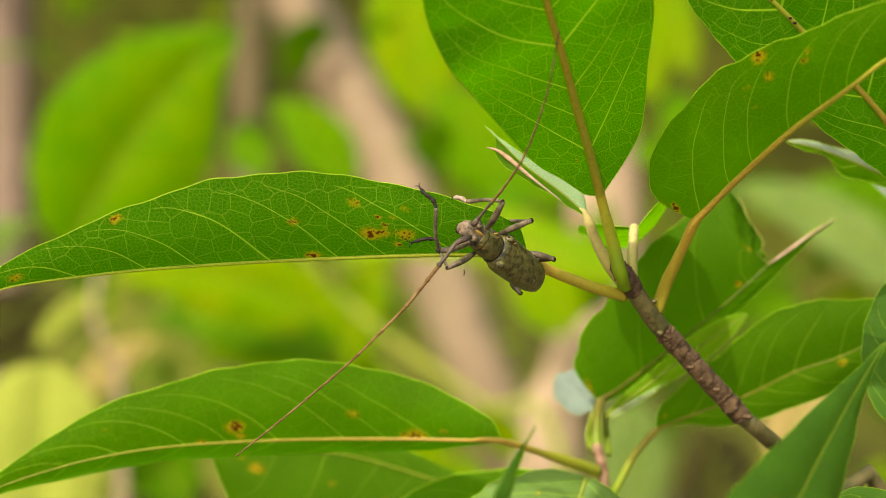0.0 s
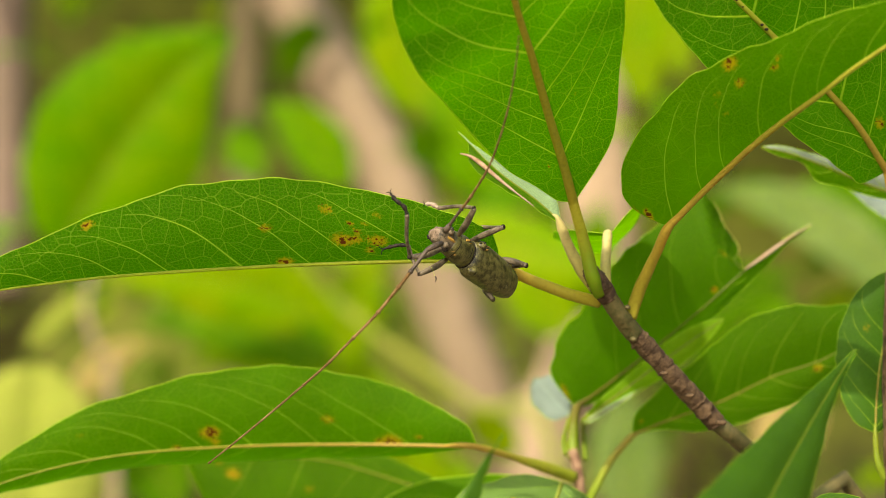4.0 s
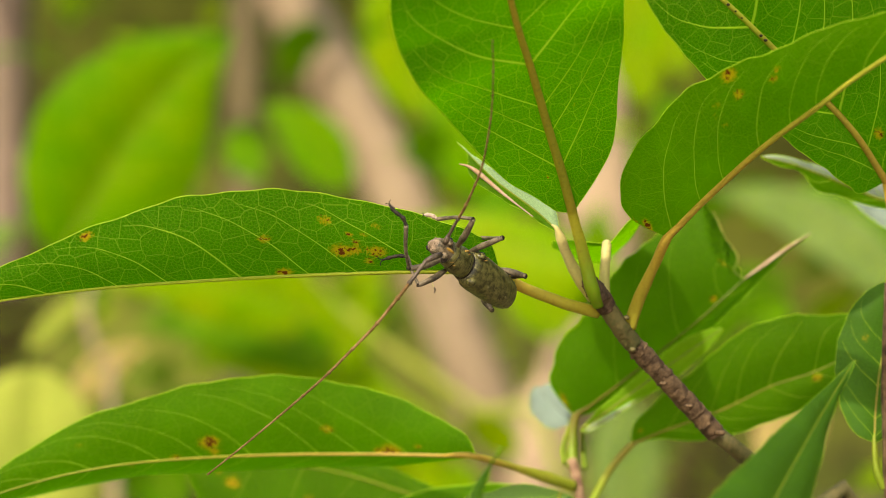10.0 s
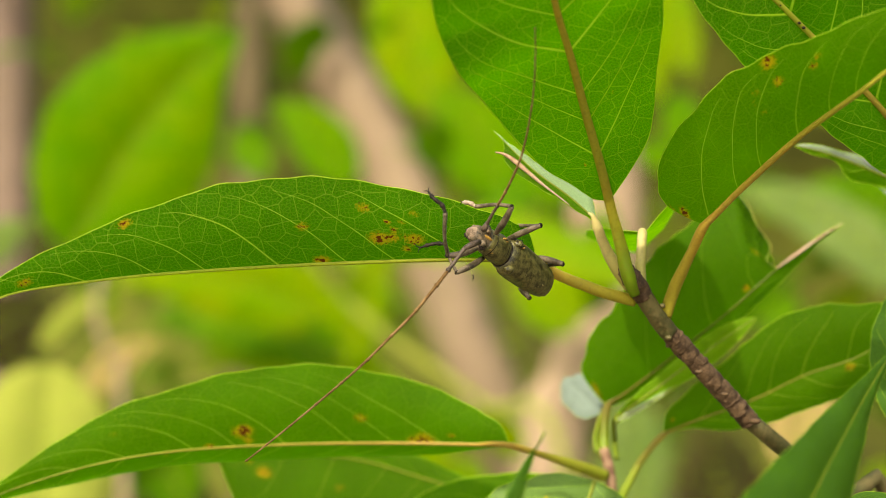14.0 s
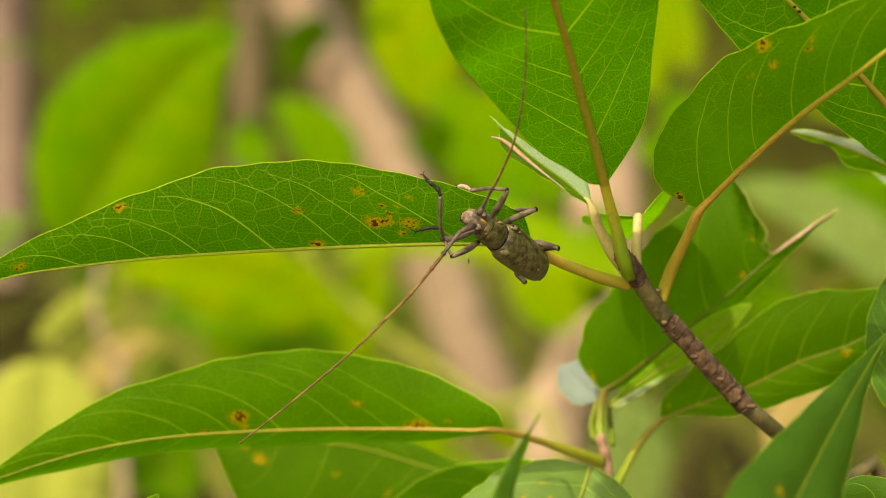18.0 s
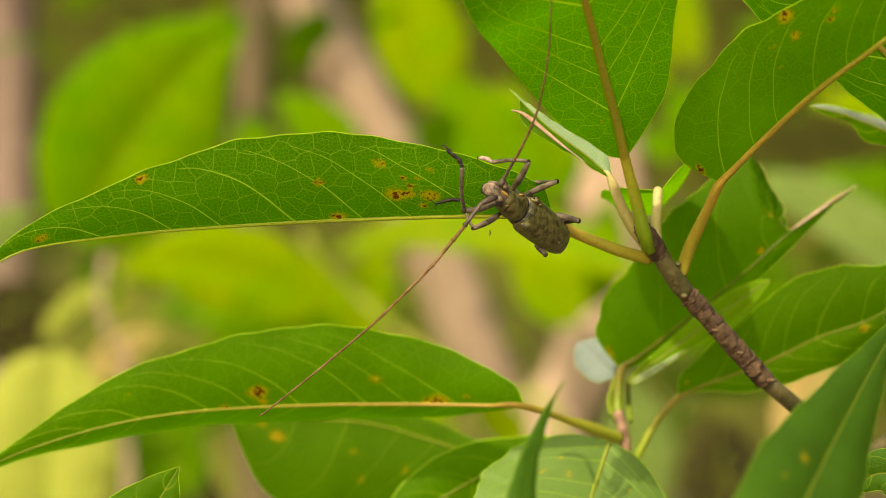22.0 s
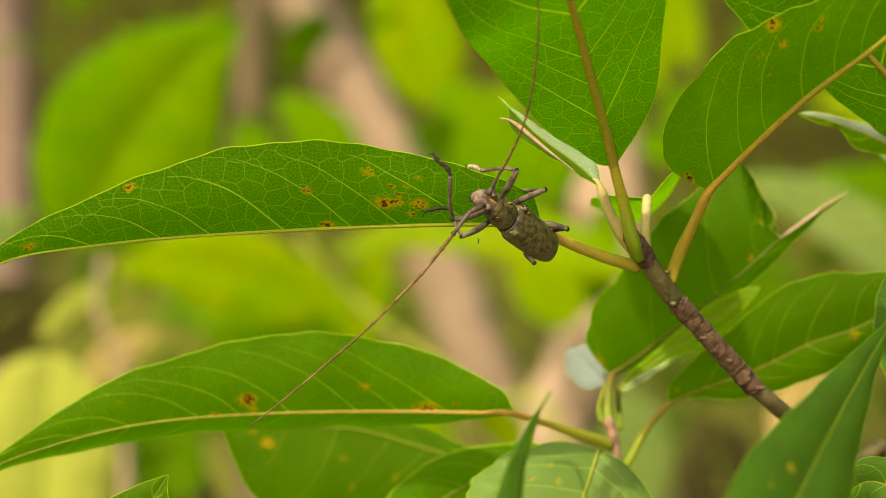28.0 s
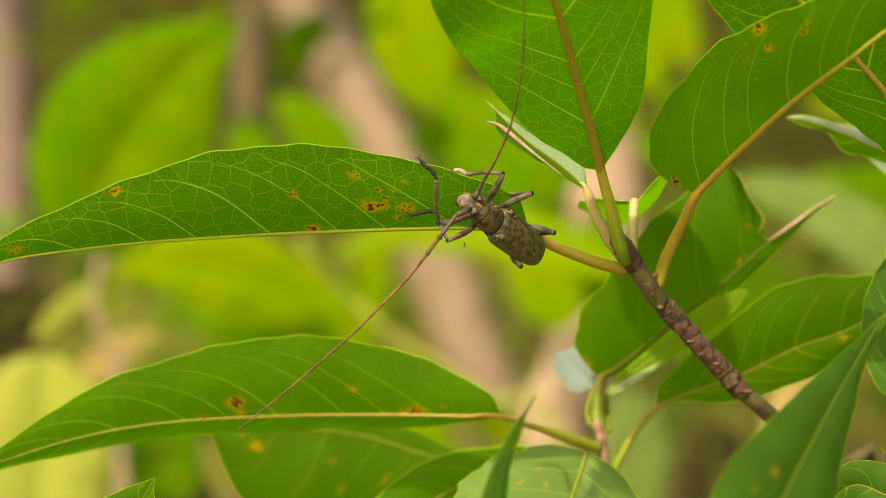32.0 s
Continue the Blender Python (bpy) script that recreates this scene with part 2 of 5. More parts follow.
STALK_OLIVE = stalk_material("stalk_olive", (0.22, 0.31, 0.02), (0.26, 0.32, 0.02), (0.26, 0.34, 0.02))
LEAF_FRESH = leaf_material("leaf_fresh", (0.19, 0.40, 0.008), (0.46, 0.92, 0.008), (0.5, 0.8, 0.05), net=0.15, through_light=0.6, ribbed=0.25)
BARK = plain("bark_brown", (0.046, 0.026, 0.012), (0.155, 0.096, 0.045), 330, 0.8, 0.5, 0.0006)
BARK_PINK = plain("bark_pinkish", (0.15, 0.075, 0.04), (0.42, 0.26, 0.15), 300, 0.75, 0.7, 0.0006)
BARK_GREEN = plain("bark_grey_green", (0.058, 0.062, 0.016), (0.150, 0.120, 0.042), 130, 0.55, 0.35)
EDGE = plain("bitten_edge", (0.34, 0.45, 0.05), (0.52, 0.46, 0.10), 200, 0.6, 0.4, light=0.3)
DRY = plain("dry_margin", (0.54, 0.38, 0.24), (0.34, 0.19, 0.09), 120, 0.7, 0.4)
SHELL = plain("beetle_shell", (0.036, 0.032, 0.006), (0.190, 0.170, 0.046), 620, 0.40, 0.6, 0.00014, spec=0.5, detail=7.0)
SPECK = plain("beetle_speck", (0.25, 0.215, 0.09), (0.18, 0.155, 0.06), 900, 0.7, 0.3)
OCHRE = plain("beetle_ochre", (0.58, 0.33, 0.05), (0.36, 0.21, 0.05), 700, 0.7, 0.4)
LIMB = plain("beetle_limb", (0.052, 0.040, 0.021), (0.205, 0.160, 0.098), 260, 0.42, 0.2, spec=0.3)
LIMB_PALE = plain("beetle_pale_foot", (0.46, 0.36, 0.27), (0.32, 0.23, 0.15), 400, 0.6, 0.2)
LIMB_DARK = plain("beetle_dark", (0.010, 0.008, 0.005), (0.032, 0.023, 0.014), 500, 0.6, 0.3, spec=0.2)
HORN_BASE = plain("antenna_grey_brown", (0.045, 0.032, 0.020), (0.13, 0.094, 0.062), 300, 0.45, 0.3)
HORN = plain("antenna_brown", (0.15, 0.082, 0.026), (0.29, 0.180, 0.068), 300, 0.55, 0.3, light=0.25, spec=0.1)
FACE = plain("beetle_face", (0.32, 0.23, 0.15), (0.09, 0.06, 0.03), 600, 0.6, 0.8)
HEAD_SKIN = plain("beetle_head", (0.24, 0.18, 0.105), (0.030, 0.024, 0.010), 620, 0.55, 0.5, 0.00015)
EYE = plain("beetle_eye", (0.02, 0.015, 0.012), (0.05, 0.04, 0.03), 800, 0.15, 0.1, spec=0.6)
TRUNK_DIM = plain("trunk_dim_brown", (0.21, 0.16, 0.075), (0.15, 0.118, 0.052), 9, 0.8, 0.6, 0.01)
# TRUNK made brighter: sunlight on the thin trunk is put into this colour
TRUNK_SUNLIT = plain("trunk_painted_sun", (0.48, 0.345, 0.22), (0.37, 0.265, 0.155), 9, 0.8, 0.6, 0.01)
TRUNK_GREY = plain("trunk_grey_pink", (0.27, 0.19, 0.135), (0.20, 0.145, 0.095), 9, 0.8, 0.6, 0.01)
TRUNK = plain("trunk_pink_tan", (0.38, 0.28, 0.175), (0.29, 0.21, 0.125), 9, 0.8, 0.6, 0.01)
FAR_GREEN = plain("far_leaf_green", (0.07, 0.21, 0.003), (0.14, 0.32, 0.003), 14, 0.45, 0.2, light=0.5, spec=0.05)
FAR_TIP = plain("far_leaf_yellowing", (0.10, 0.33, 0.002), (0.23, 0.42, 0.003), 6, 0.45, 0.2, light=0.55, spec=0.05)
# near-black leaves stand in for shaded gaps; the shade is in their colour
FAR_SHADE = plain("far_leaf_shade_dark", (0.026, 0.023, 0.008), (0.052, 0.042, 0.013), 14, 0.7, 0.2, light=0.2, spec=0.05)
# FAR_LIME, FAR_PALE: light leaf colours with some sunlight painted in
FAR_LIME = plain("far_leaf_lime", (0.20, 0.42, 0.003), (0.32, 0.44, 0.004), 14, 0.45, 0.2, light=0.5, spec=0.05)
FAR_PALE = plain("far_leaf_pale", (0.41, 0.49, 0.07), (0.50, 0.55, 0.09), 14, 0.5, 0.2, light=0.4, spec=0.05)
FAR_GREY = plain("far_leaf_grey_green", (0.17, 0.27, 0.06), (0.24, 0.34, 0.085), 14, 0.45, 0.2, light=0.4, spec=0.05)
FAR_YELLOW = plain("far_leaf_yellow", (0.56, 0.40, 0.13), (0.62, 0.47, 0.18), 20, 0.6, 0.2, light=0.4, spec=0.05)
WOODS = plain("woods_far", (0.062, 0.066, 0.018), (0.155, 0.178, 0.028), 0.9, 0.95, 0.2, 0.05, spec=0.0)
EARTH = plain("forest_soil", (0.085, 0.06, 0.035), (0.15, 0.11, 0.065), 3, 0.95, 0.6, 0.02)

# ---- ground and distance ----
v, f = [], []
for r in (0.0, 2.0, 6.0, 20.0, 80.0, 600.0):
    for k in range(24):
        a = 2 * math.pi * k / 24
        v.append((r * math.cos(a), r * math.sin(a), 0.0))
for i in range(5):
    for k in range(24):
        f.append((i * 24 + k, i * 24 + 24 + k, i * 24 + 24 + (k + 1) % 24, i * 24 + (k + 1) % 24))
tagged(new("ground", mesh_of("ground", v, f, EARTH)), "brown leaf-littered forest soil", "ground", kind="structure")

v, f = [], []
for i in range(41):
    a = radians(-100 + 200 * i / 40)
    for k in range(9):
        h = 7.0 * k / 8
        r = 14 + 0.6 * math.sin(5 * a + k) - 0.25 * h
        v.append((r * math.sin(a), r * math.cos(a), h))
for i in range(40):
    for k in range(8):
        a = i * 9 + k
        f.append((a, a + 1, a + 10, a + 9))
tagged(new("backdrop", mesh_of("backdrop", v, f, WOODS)), "dim olive green wall of distant woods", "woods", kind="structure")


# ---- leaves ----
def profile(rows, u):
    a = np.array(rows, float)
    x, y = a[:, 0], a[:, 1]
    d = np.gradient(y, x)
    i = np.clip(np.searchsorted(x, u) - 1, 0, len(x) - 2)
    h = x[i + 1] - x[i]
    s = np.clip((u - x[i]) / h, 0, 1)
    w = ((2 * s ** 3 - 3 * s ** 2 + 1) * y[i] + (s ** 3 - 2 * s ** 2 + s) * h * d[i]
         + (3 * s ** 2 - 2 * s ** 3) * y[i + 1] + (s ** 3 - s ** 2) * h * d[i + 1])
    return np.clip(w, 0.05, None) / 1000


def leaf(parent, rib, halves, mat=LEAF, rib_mat=None, thick=(0.9, 0.25), stalk=None, stalk_r=(2.0, 1.6), stalk_mat=STALK_OLIVE,
         spots=(), veins=9, nu=110, nv=22, wave=0.35, label="", name="leaf", vein_r=0.15, rim=0.12, run=0.17, cup=0.10, lean=0.0):
    """One leaf under parent. rib: places along the midrib from base to tip. halves: (side, phi, lift, widths, back, mat): side +1 is
    left of the way to the tip, phi tilts that half away from (+) or towards the camera, lift raises it, widths are (u, mm),
    back draws the base's lobe backwards, lean slants the outer end, run is how far a side vein leans forward, cup bulges the halves. spots: (u, v, mm, strength, half)."""
    mid = spline([np.array(p) for p in rib], 240)
    tan = np.gradient(mid, axis=0)
    tan /= np.linalg.norm(tan, axis=1)[:, None]
    length = np.linalg.norm(np.diff(mid, axis=0), axis=1).sum()
    root = None
    rib_mat = rib_mat or stalk_mat
    seed = random.random() * 40

    def surface(h, u, v):
        side, phi, lift, widths, back, _ = h
        u = np.asarray(u, float)
        k = u * 240
        m = np.stack([np.interp(k, np.arange(241), mid[:, j]) for j in range(3)], -1)
        t = np.stack([np.interp(k, np.arange(241), tan[:, j]) for j in range(3)], -1)
        n = side * np.stack([-t[..., 2], 0 * u, t[..., 0]], -1)
        n /= np.linalg.norm(n, axis=-1)[..., None]
        out = math.cos(radians(phi)) * n + math.sin(radians(phi)) * np.array((0, 1.0, 0)) + lift * np.array((0, 0, 1.0))
        out /= np.linalg.norm(out, axis=-1)[..., None]
        nor = np.cross(t, out)
        w = profile(widths, u) * (1 + min(1.0, wave / 0.35) * (0.012 * np.sin(37 * u + seed) + 0.008 * np.sin(83 * u + 2 * seed)))
        q = m + out * (w * v)[..., None]
        q += t * (-back * w * v * np.clip(1 - u / 0.3, 0, 1) ** 2)[..., None]
        q += nor * (wave / 1000 * v * (np.sin(21 * u + 3 * seed) * v + 0.7 * np.sin(47 * u + seed) * v ** 2))[..., None]
        q += nor * (cup * w * np.sin(np.pi * v) * side)[..., None]
        if lean and side > 0:
            end = np.clip((u - 0.59) / 0.12, 0, 1) * np.clip((0.82 - u) / 0.05, 0, 1)
            q += t * (end * (lean * w * v + 0.0009 * np.sin(2600 * w * v) + 0.0006 * np.sin(5400 * w * v + 1)) * v - 0.0032 * end * np.clip(6 * v, 0, 1))[..., None]
        return q, w

    for number, h in enumerate(halves):
        u = 0.5 - 0.5 * np.cos(np.pi * np.linspace(0, 1, nu + 1) ** 0.9)
        u = 0.5 * u + 0.5 * np.linspace(0, 1, nu + 1)
        v = np.linspace(0, 1, nv + 1)
        uu, vv = np.meshgrid(u, v, indexing="ij")
        q, w = surface(h, uu, vv)
        idx = np.arange((nu + 1) * (nv + 1)).reshape(nu + 1, nv + 1)
        faces = np.stack([idx[:-1, :-1], idx[1:, :-1], idx[1:, 1:], idx[:-1, 1:]], -1).reshape(-1, 4)
        origin = mid[0]
        me = mesh_of("blade", (q.reshape(-1, 3) - origin).tolist(), [tuple(x) for x in faces.tolist()], h[5] or mat)
        a = me.attributes.new("blade", "FLOAT_VECTOR", "POINT")
        flat = np.stack([uu * length * 1000 + 31 * seed, vv * w * 1000 * h[0] + number * 50, 0 * uu], -1)
        a.data.foreach_set("vector", flat.reshape(-1).astype(np.float32))
        sp = np.zeros_like(uu)
        for su, sv, size, strong, half in spots:
            if half == number:
                du, dv = (uu - su) * length * 1000, (vv - sv) * profile(h[3], np.array(su)) * 1000
                sp = np.maximum(sp, strong * np.exp(-(du ** 2 * 0.6 + dv ** 2 * 1.2) / (size * 1.1) ** 2))
        a = me.attributes.new("spot", "FLOAT", "POINT")
        a.data.foreach_set("value", sp.reshape(-1).astype(np.float32))
        if root is None:
            root = new(name, me)
            root.location = Vector(origin)
            under(root, parent)
            if label:
                root["label"] = label
            blade_parent = root
        else:
            part("blade_half", me, blade_parent)
        if rim:
            edge, _ = surface(h, u, np.ones_like(u))
            vs, fs = tube(edge - origin, (rim, rim * 1.1, rim * 0.7), 6)
            part("margin", mesh_of("margin", vs, fs, RIB_GREEN), blade_parent)
        first, last = 0.01, 0.76

        def reach(v):
            a = 1 - np.clip(1 - v / 0.91, 0, 1) ** (1 / 1.7)
            return run * (1.45 * a + 0.05 * a ** 3)
        a = me.attributes.new("rib", "FLOAT_VECTOR", "POINT")
        field = np.stack([0 * uu, 1 + 0 * uu, 1 + 0 * uu], -1)
        if veins:
            root_u = (uu - 1.1 * reach(vv) - 0.002 * np.sin(9 * vv + seed)) / (1 - 0.4 * reach(vv))
            k = (veins - 1) * (root_u - first) / last
            k = k + 0.16 * np.sin(k * 2.1 + seed)
            field = np.stack([np.where(root_u < 0.004, 0.0, k + 0.5), vv, np.full_like(uu, last * length * 1000 / max(1, veins - 1) * 0.75)], -1)
        a.data.foreach_set("vector", field.reshape(-1).astype(np.float32))
        for k in range(veins):
            guess = np.linspace(-0.5, veins, 400)
            u0 = first + last * np.interp(k, guess + 0.16 * np.sin(guess * 2.1 + seed), guess) / max(1, veins - 1)
            if u0 < 0.004:
                continue
            vv_ = 0.89 * (1 - (1 - np.linspace(0, 1, 20)) ** 1.7)
            us = u0 + reach(vv_) * (1.1 - 0.4 * u0) + 0.002 * np.sin(9 * vv_ + seed)
            us = np.clip(us, 0, 0.985)
            line, _ = surface(h, us, vv_)
            ahead, _ = surface(h, np.clip(us + 0.004, 0, 1), vv_)
            along = np.gradient(line, axis=0)
            along /= np.linalg.norm(along, axis=1)[:, None] + 1e-12
            out = np.cross(along, ahead - line)
            out /= np.linalg.norm(out, axis=1)[:, None] + 1e-12
            out *= np.where(out[:, 1:2] > 0, -1, 1)
            across = np.cross(along, out)
            r = (vein_r * np.linspace(1, 0.3, 20) / 1000)[:, None]
            rows = np.stack([line - across * r, line - across * r * 0.6 + out * r * 0.7, line + across * r * 0.6 + out * r * 0.7, line + across * r], 1) + out[:, None] * 0.00002
            n4 = np.arange(80).reshape(20, 4)
            pieces_f = np.stack([n4[:-1, :-1], n4[1:, :-1], n4[1:, 1:], n4[:-1, 1:]], -1).reshape(-1, 4)
            part("side_vein", mesh_of("side_vein", (rows.reshape(-1, 3) - origin).tolist(), [tuple(x) for x in pieces_f.tolist()], RIB_GREEN), blade_parent)
    if thick:
        vs, fs = tube(mid - mid[0], (thick[0], thick[0] * 0.75 + thick[1] * 0.25, thick[0] * 0.45 + thick[1] * 0.55, thick[1]), 10)
        part("midrib", graded(vs, fs, "midrib", rib_mat, 10, 1.0), root)
    if stalk:
        c = spline([*(np.array(p) for p in stalk[:-1]), mid[0], mid[14]], 48)
        vs, fs = tube(c - mid[0], (*stalk_r, stalk_r[-1], 0.85 * thick[0]), 16, lambda s, a: 1 + 0.03 * math.sin(3 * a + 9 * s) + 0.02 * math.sin(31 * s + a))
        part("petiole", graded(vs, fs, "petiole", stalk_mat, 16, 0.0), root)
    return root


def graded(vs, fs, name, mat, sides, start):
    """A stalk's mesh with the way along it, from start to start + 1, for its change of colour."""
    me = mesh_of(name, vs, fs, mat)
    a = me.attributes.new("along", "FLOAT", "POINT")
    n = len(vs) // sides
    a.data.foreach_set("value", np.repeat(np.linspace(start, start + 1, n), sides).astype(np.float32))
    return me


def stem(parent, places, radii, mat, rings=0, n=160, label="", name="stem"):
    c = spline([np.array(p) for p in places], n)
    noise_at = [random.random() for _ in range(60)]

    reach = np.linalg.norm(np.diff(c, axis=0), axis=1).sum() * 1000
    lift = random.random() * 50
    even = 0.3 if mat is BARK_GREEN else 1.0

    def bump(s, a):
        where = Vector((2.2 * math.cos(a), 2.2 * math.sin(a), s * reach * 0.55 + lift))
        q = 1 + 0.03 * math.sin(2 * a + 11 * s)
        if rings:
            q += even * (0.10 * noise.noise(where * 0.7) + 0.06 * noise.noise(where * 2.7) + 0.03 * noise.noise(where * 6.1))
            x = s * rings + 0.35 * noise.noise(where * 0.8) + 0.12 * math.sin(a + 4 * s)
            near = abs((x % 1.0) - 0.5)
            broken = max(0.0, 0.55 + 1.2 * noise.noise(where * 1.3 + Vector((9, 4, 2))))
            q += (0.22 if even == 1 else 0.10) * max(0.0, 1 - near * 4) * noise_at[int(x) % 60] * broken - 0.11 * max(0.0, 1 - abs((x % 1.0) - 0.72) * 9) * broken
        return q
    vs, fs = tube(c - c[0], radii, 40, bump)
    ob = new(name, mesh_of(name, vs, fs, mat))
    ob.location = Vector(c[0])
    under(ob, parent)
    if label:
        ob["label"] = label
    return ob


def knob(parent, place, radius, squash, mat, name="bud"):
    bm = bmesh.new()
    bmesh.ops.create_icosphere(bm, subdivisions=3, radius=radius / 1000)
    for q in bm.verts:
        q.co.z *= squash
        q.co *= 1 + 0.12 * noise.noise(q.co * 900)
    me = bpy.data.meshes.new(name)
    bm.to_mesh(me)
    bm.free()
    me.materials.append(mat)
    me.polygons.foreach_set("use_smooth", [True] * len(me.polygons))
    ob = new(name, me)
    ob.location = place
    return under(ob, parent)


# ---- the twig that the beetle sits on ----
twig = thing("leafy_twig", mm(125.8, 840, -77.3), "brown ringed twig with large green spotted leaves", "twig")
stem(twig, [mm(54.1, 786, -4.4), mm(56.9, 790, -8.4), mm(60.7, 794, -13.4)], (2.13, 3.38, 3.04), BARK, rings=4, n=60, label="brown scarred twig end")
stem(twig, [mm(59.9, 793, -12.3), mm(64.2, 797, -18.6), mm(69.3, 802, -25.1)], (2.85, 2.87, 3.07), BARK_GREEN, rings=1, n=60, label="smooth grey-green young wood")
stem(twig, [mm(67.7, 801, -22.9), mm(71.6, 804, -27.3), mm(84.2, 812, -40.7), mm(97.4, 820, -54.6)],
     (2.70, 3.25, 3.05, 3.35, 3.05, 3.32), BARK, rings=11, n=420, label="brown bark with close ring scars")
stem(twig, [mm(96.6, 820, -53.9), mm(105.1, 826, -60.7), mm(114.6, 834, -68.5), mm(132.4, 846, -83.5), mm(157.8, 860, -106.2), mm(230, 890, -420), mm(240, 930, -1410)],
     (2.77, 2.99, 3.63, 5, 7), BARK_GREEN, rings=9, label="smooth grey-green older wood")
for place, size in ((mm(68.7, 795, -26.6), 0.9), (mm(66.8, 796, -16.5), 0.8)):
    knob(twig, place, size * 1.2, 0.8, BARK_GREEN)
for place, size in ((mm(98.3, 812, -54.2), 1.5), (mm(87.5, 804, -45.0), 1.1), (mm(78.9, 801, -37.7), 1.0)):
    knob(twig, place, size * 1.3, 0.5, BARK, "leaf_scar")
# the big leaf beside the beetle, folded along its midrib, underside showing
leaf(twig, [mm(25.1, 775, -2.6), mm(2.8, 768, -1.7), mm(-41.0, 763, -3.1), mm(-82.4, 757, -5.6), mm(-107.4, 753, -8.1), mm(-131.7, 747, -12.1), mm(-146.7, 742, -20.2)],
     [(-1, -32, 0, [(0, 3.6), (0.012, 8.8), (0.05, 14.0), (0.12, 19.2), (0.2, 23.6), (0.3, 28.6), (0.42, 31.0), (0.5, 29.8), (0.6, 26.0), (0.7, 20.2), (0.8, 13.6), (0.88, 8.0), (0.95, 3.0), (1, 0.2)], 0.1, None),
      (-1, 88, 0.12, [(0, 0.8), (0.05, 6.8), (0.15, 11.9), (0.3, 17.0), (0.42, 18.7), (0.6, 15.3), (0.8, 8.5), (0.95, 2.5), (1, 0.2)], 0, None)],
     stalk=[mm(58.0, 796, -14.9), mm(47.4, 792, -12.1), mm(34.2, 785, -7.1), mm(25.1, 775, -2.9)], stalk_r=(1.9, 1.85, 1.7), stalk_mat=STALK_TAN,
     thick=(0.85, 0.30), rib_mat=RIB_LIME, vein_r=0.10, run=0.15, label="folded green leaf with rust-coloured spots", veins=8,
     spots=((.27,.36,2.6,.95,0),(.25,.37,2.0,.8,0),(.212,.36,2.4,.85,0),(.225,.2,1.3,.85,0),(.258,.58,1.0,.8,0),(.232,.6,.9,.75,0),(.245,.48,1.2,.7,0),
            (.295,.72,1.8,.7,0),(.212,.72,1.3,.6,0),(.4,.5,1.5,.9,0),(.37,.05,2.0,1,0),(.69,.9,1.4,1,0),(.73,.2,.8,.6,0),(.87,.35,2.0,.7,0)))
# the upright leaf
leaf(twig, [mm(48.8, 780, 16.7), mm(45.2, 768, 27.8), mm(39.8, 750, 42.3), mm(34.3, 730, 57.6), mm(29.2, 712, 70.6), mm(24.2, 690, 88.6), mm(21.2, 668, 111.3)],
     [(1, -14, 0, [(0, 0.7), (0.012, 4.0), (0.035, 6.7), (0.07, 9.9), (0.127, 15.4), (0.24, 21.9), (0.33, 26.2), (0.51, 33.2), (0.63, 35.2), (0.72, 33.5), (0.85, 24.0), (0.94, 10.0), (1, 0.3)], 0, None),
      (-1, 2, 0, [(0, 0.7), (0.015, 2.6), (0.07, 9.5), (0.127, 16.0), (0.2, 20.0), (0.32, 23.9), (0.51, 31.2), (0.65, 33.0), (0.8, 25.8), (0.92, 11.8), (1, 0.3)], 0, None)],
     stalk=[mm(57.6, 790, -12.6), mm(55.3, 786, -6.9), mm(53.0, 785, 1.9), mm(48.8, 780, 16.7)], stalk_r=(1.7, 2.3, 2.1, 1.85, 1.6), stalk_mat=STALK_UPRIGHT,
     thick=(1.6, 0.40), run=0.21, mat=LEAF_VEINED, cup=0.0, wave=0.05, vein_r=0.13, label="broad upright green leaf, pale net of veins", veins=8, spots=((.12,.3,1.0,.5,0),(.3,.4,.7,.45,1)))
# the folded leaf that leans out over the right
leaf(twig, [mm(78.2, 776, 8.9), mm(88.4, 762, 20.4), mm(102.5, 740, 34.8), mm(115.6, 718, 45.7), mm(124.7, 707, 53.3), mm(142.0, 690, 65.3), mm(159.5, 678, 76.4)],
     [(1, -25, 0, [(0, 0.6), (0.008, 9.3), (0.025, 16.4), (0.06, 22.7), (0.11, 27.5), (0.18, 30.2), (0.28, 30.5), (0.42, 26.8), (0.6, 20.1), (0.8, 10.8), (0.94, 3.0), (1, 0.2)], 0.6, LEAF_SOFT),
      (1, 88, 0.1, [(0, 0.8), (0.03, 8.4), (0.1, 16.9), (0.3, 21.9), (0.6, 15.2), (0.9, 4.2), (1, 0.4)], 0.3, LEAF_SOFT)],
     stalk=[mm(68.2, 800, -19.6), mm(70.9, 796, -10.6), mm(75.6, 785, 1.9), mm(78.4, 778, 8.9)], stalk_r=(2.1, 2.0, 1.6), stalk_mat=STALK_FOLD,
     thick=(1.25, 0.47), wave=0.5, veins=8, vein_r=0.09, label="folded green leaf with small rust spots along its edge",
     spots=((.40,.93,2.2,.9,0),(.40,.7,1.5,.9,0),(.34,.72,1.2,.6,0),(.32,.62,1.0,.5,0),(.5,.68,1.3,.8,0),(.52,.78,1.2,.7,0),(.02,.55,1.8,.9,0),(.012,.85,1.2,.7,0),(.33,.5,1.2,.5,0)))
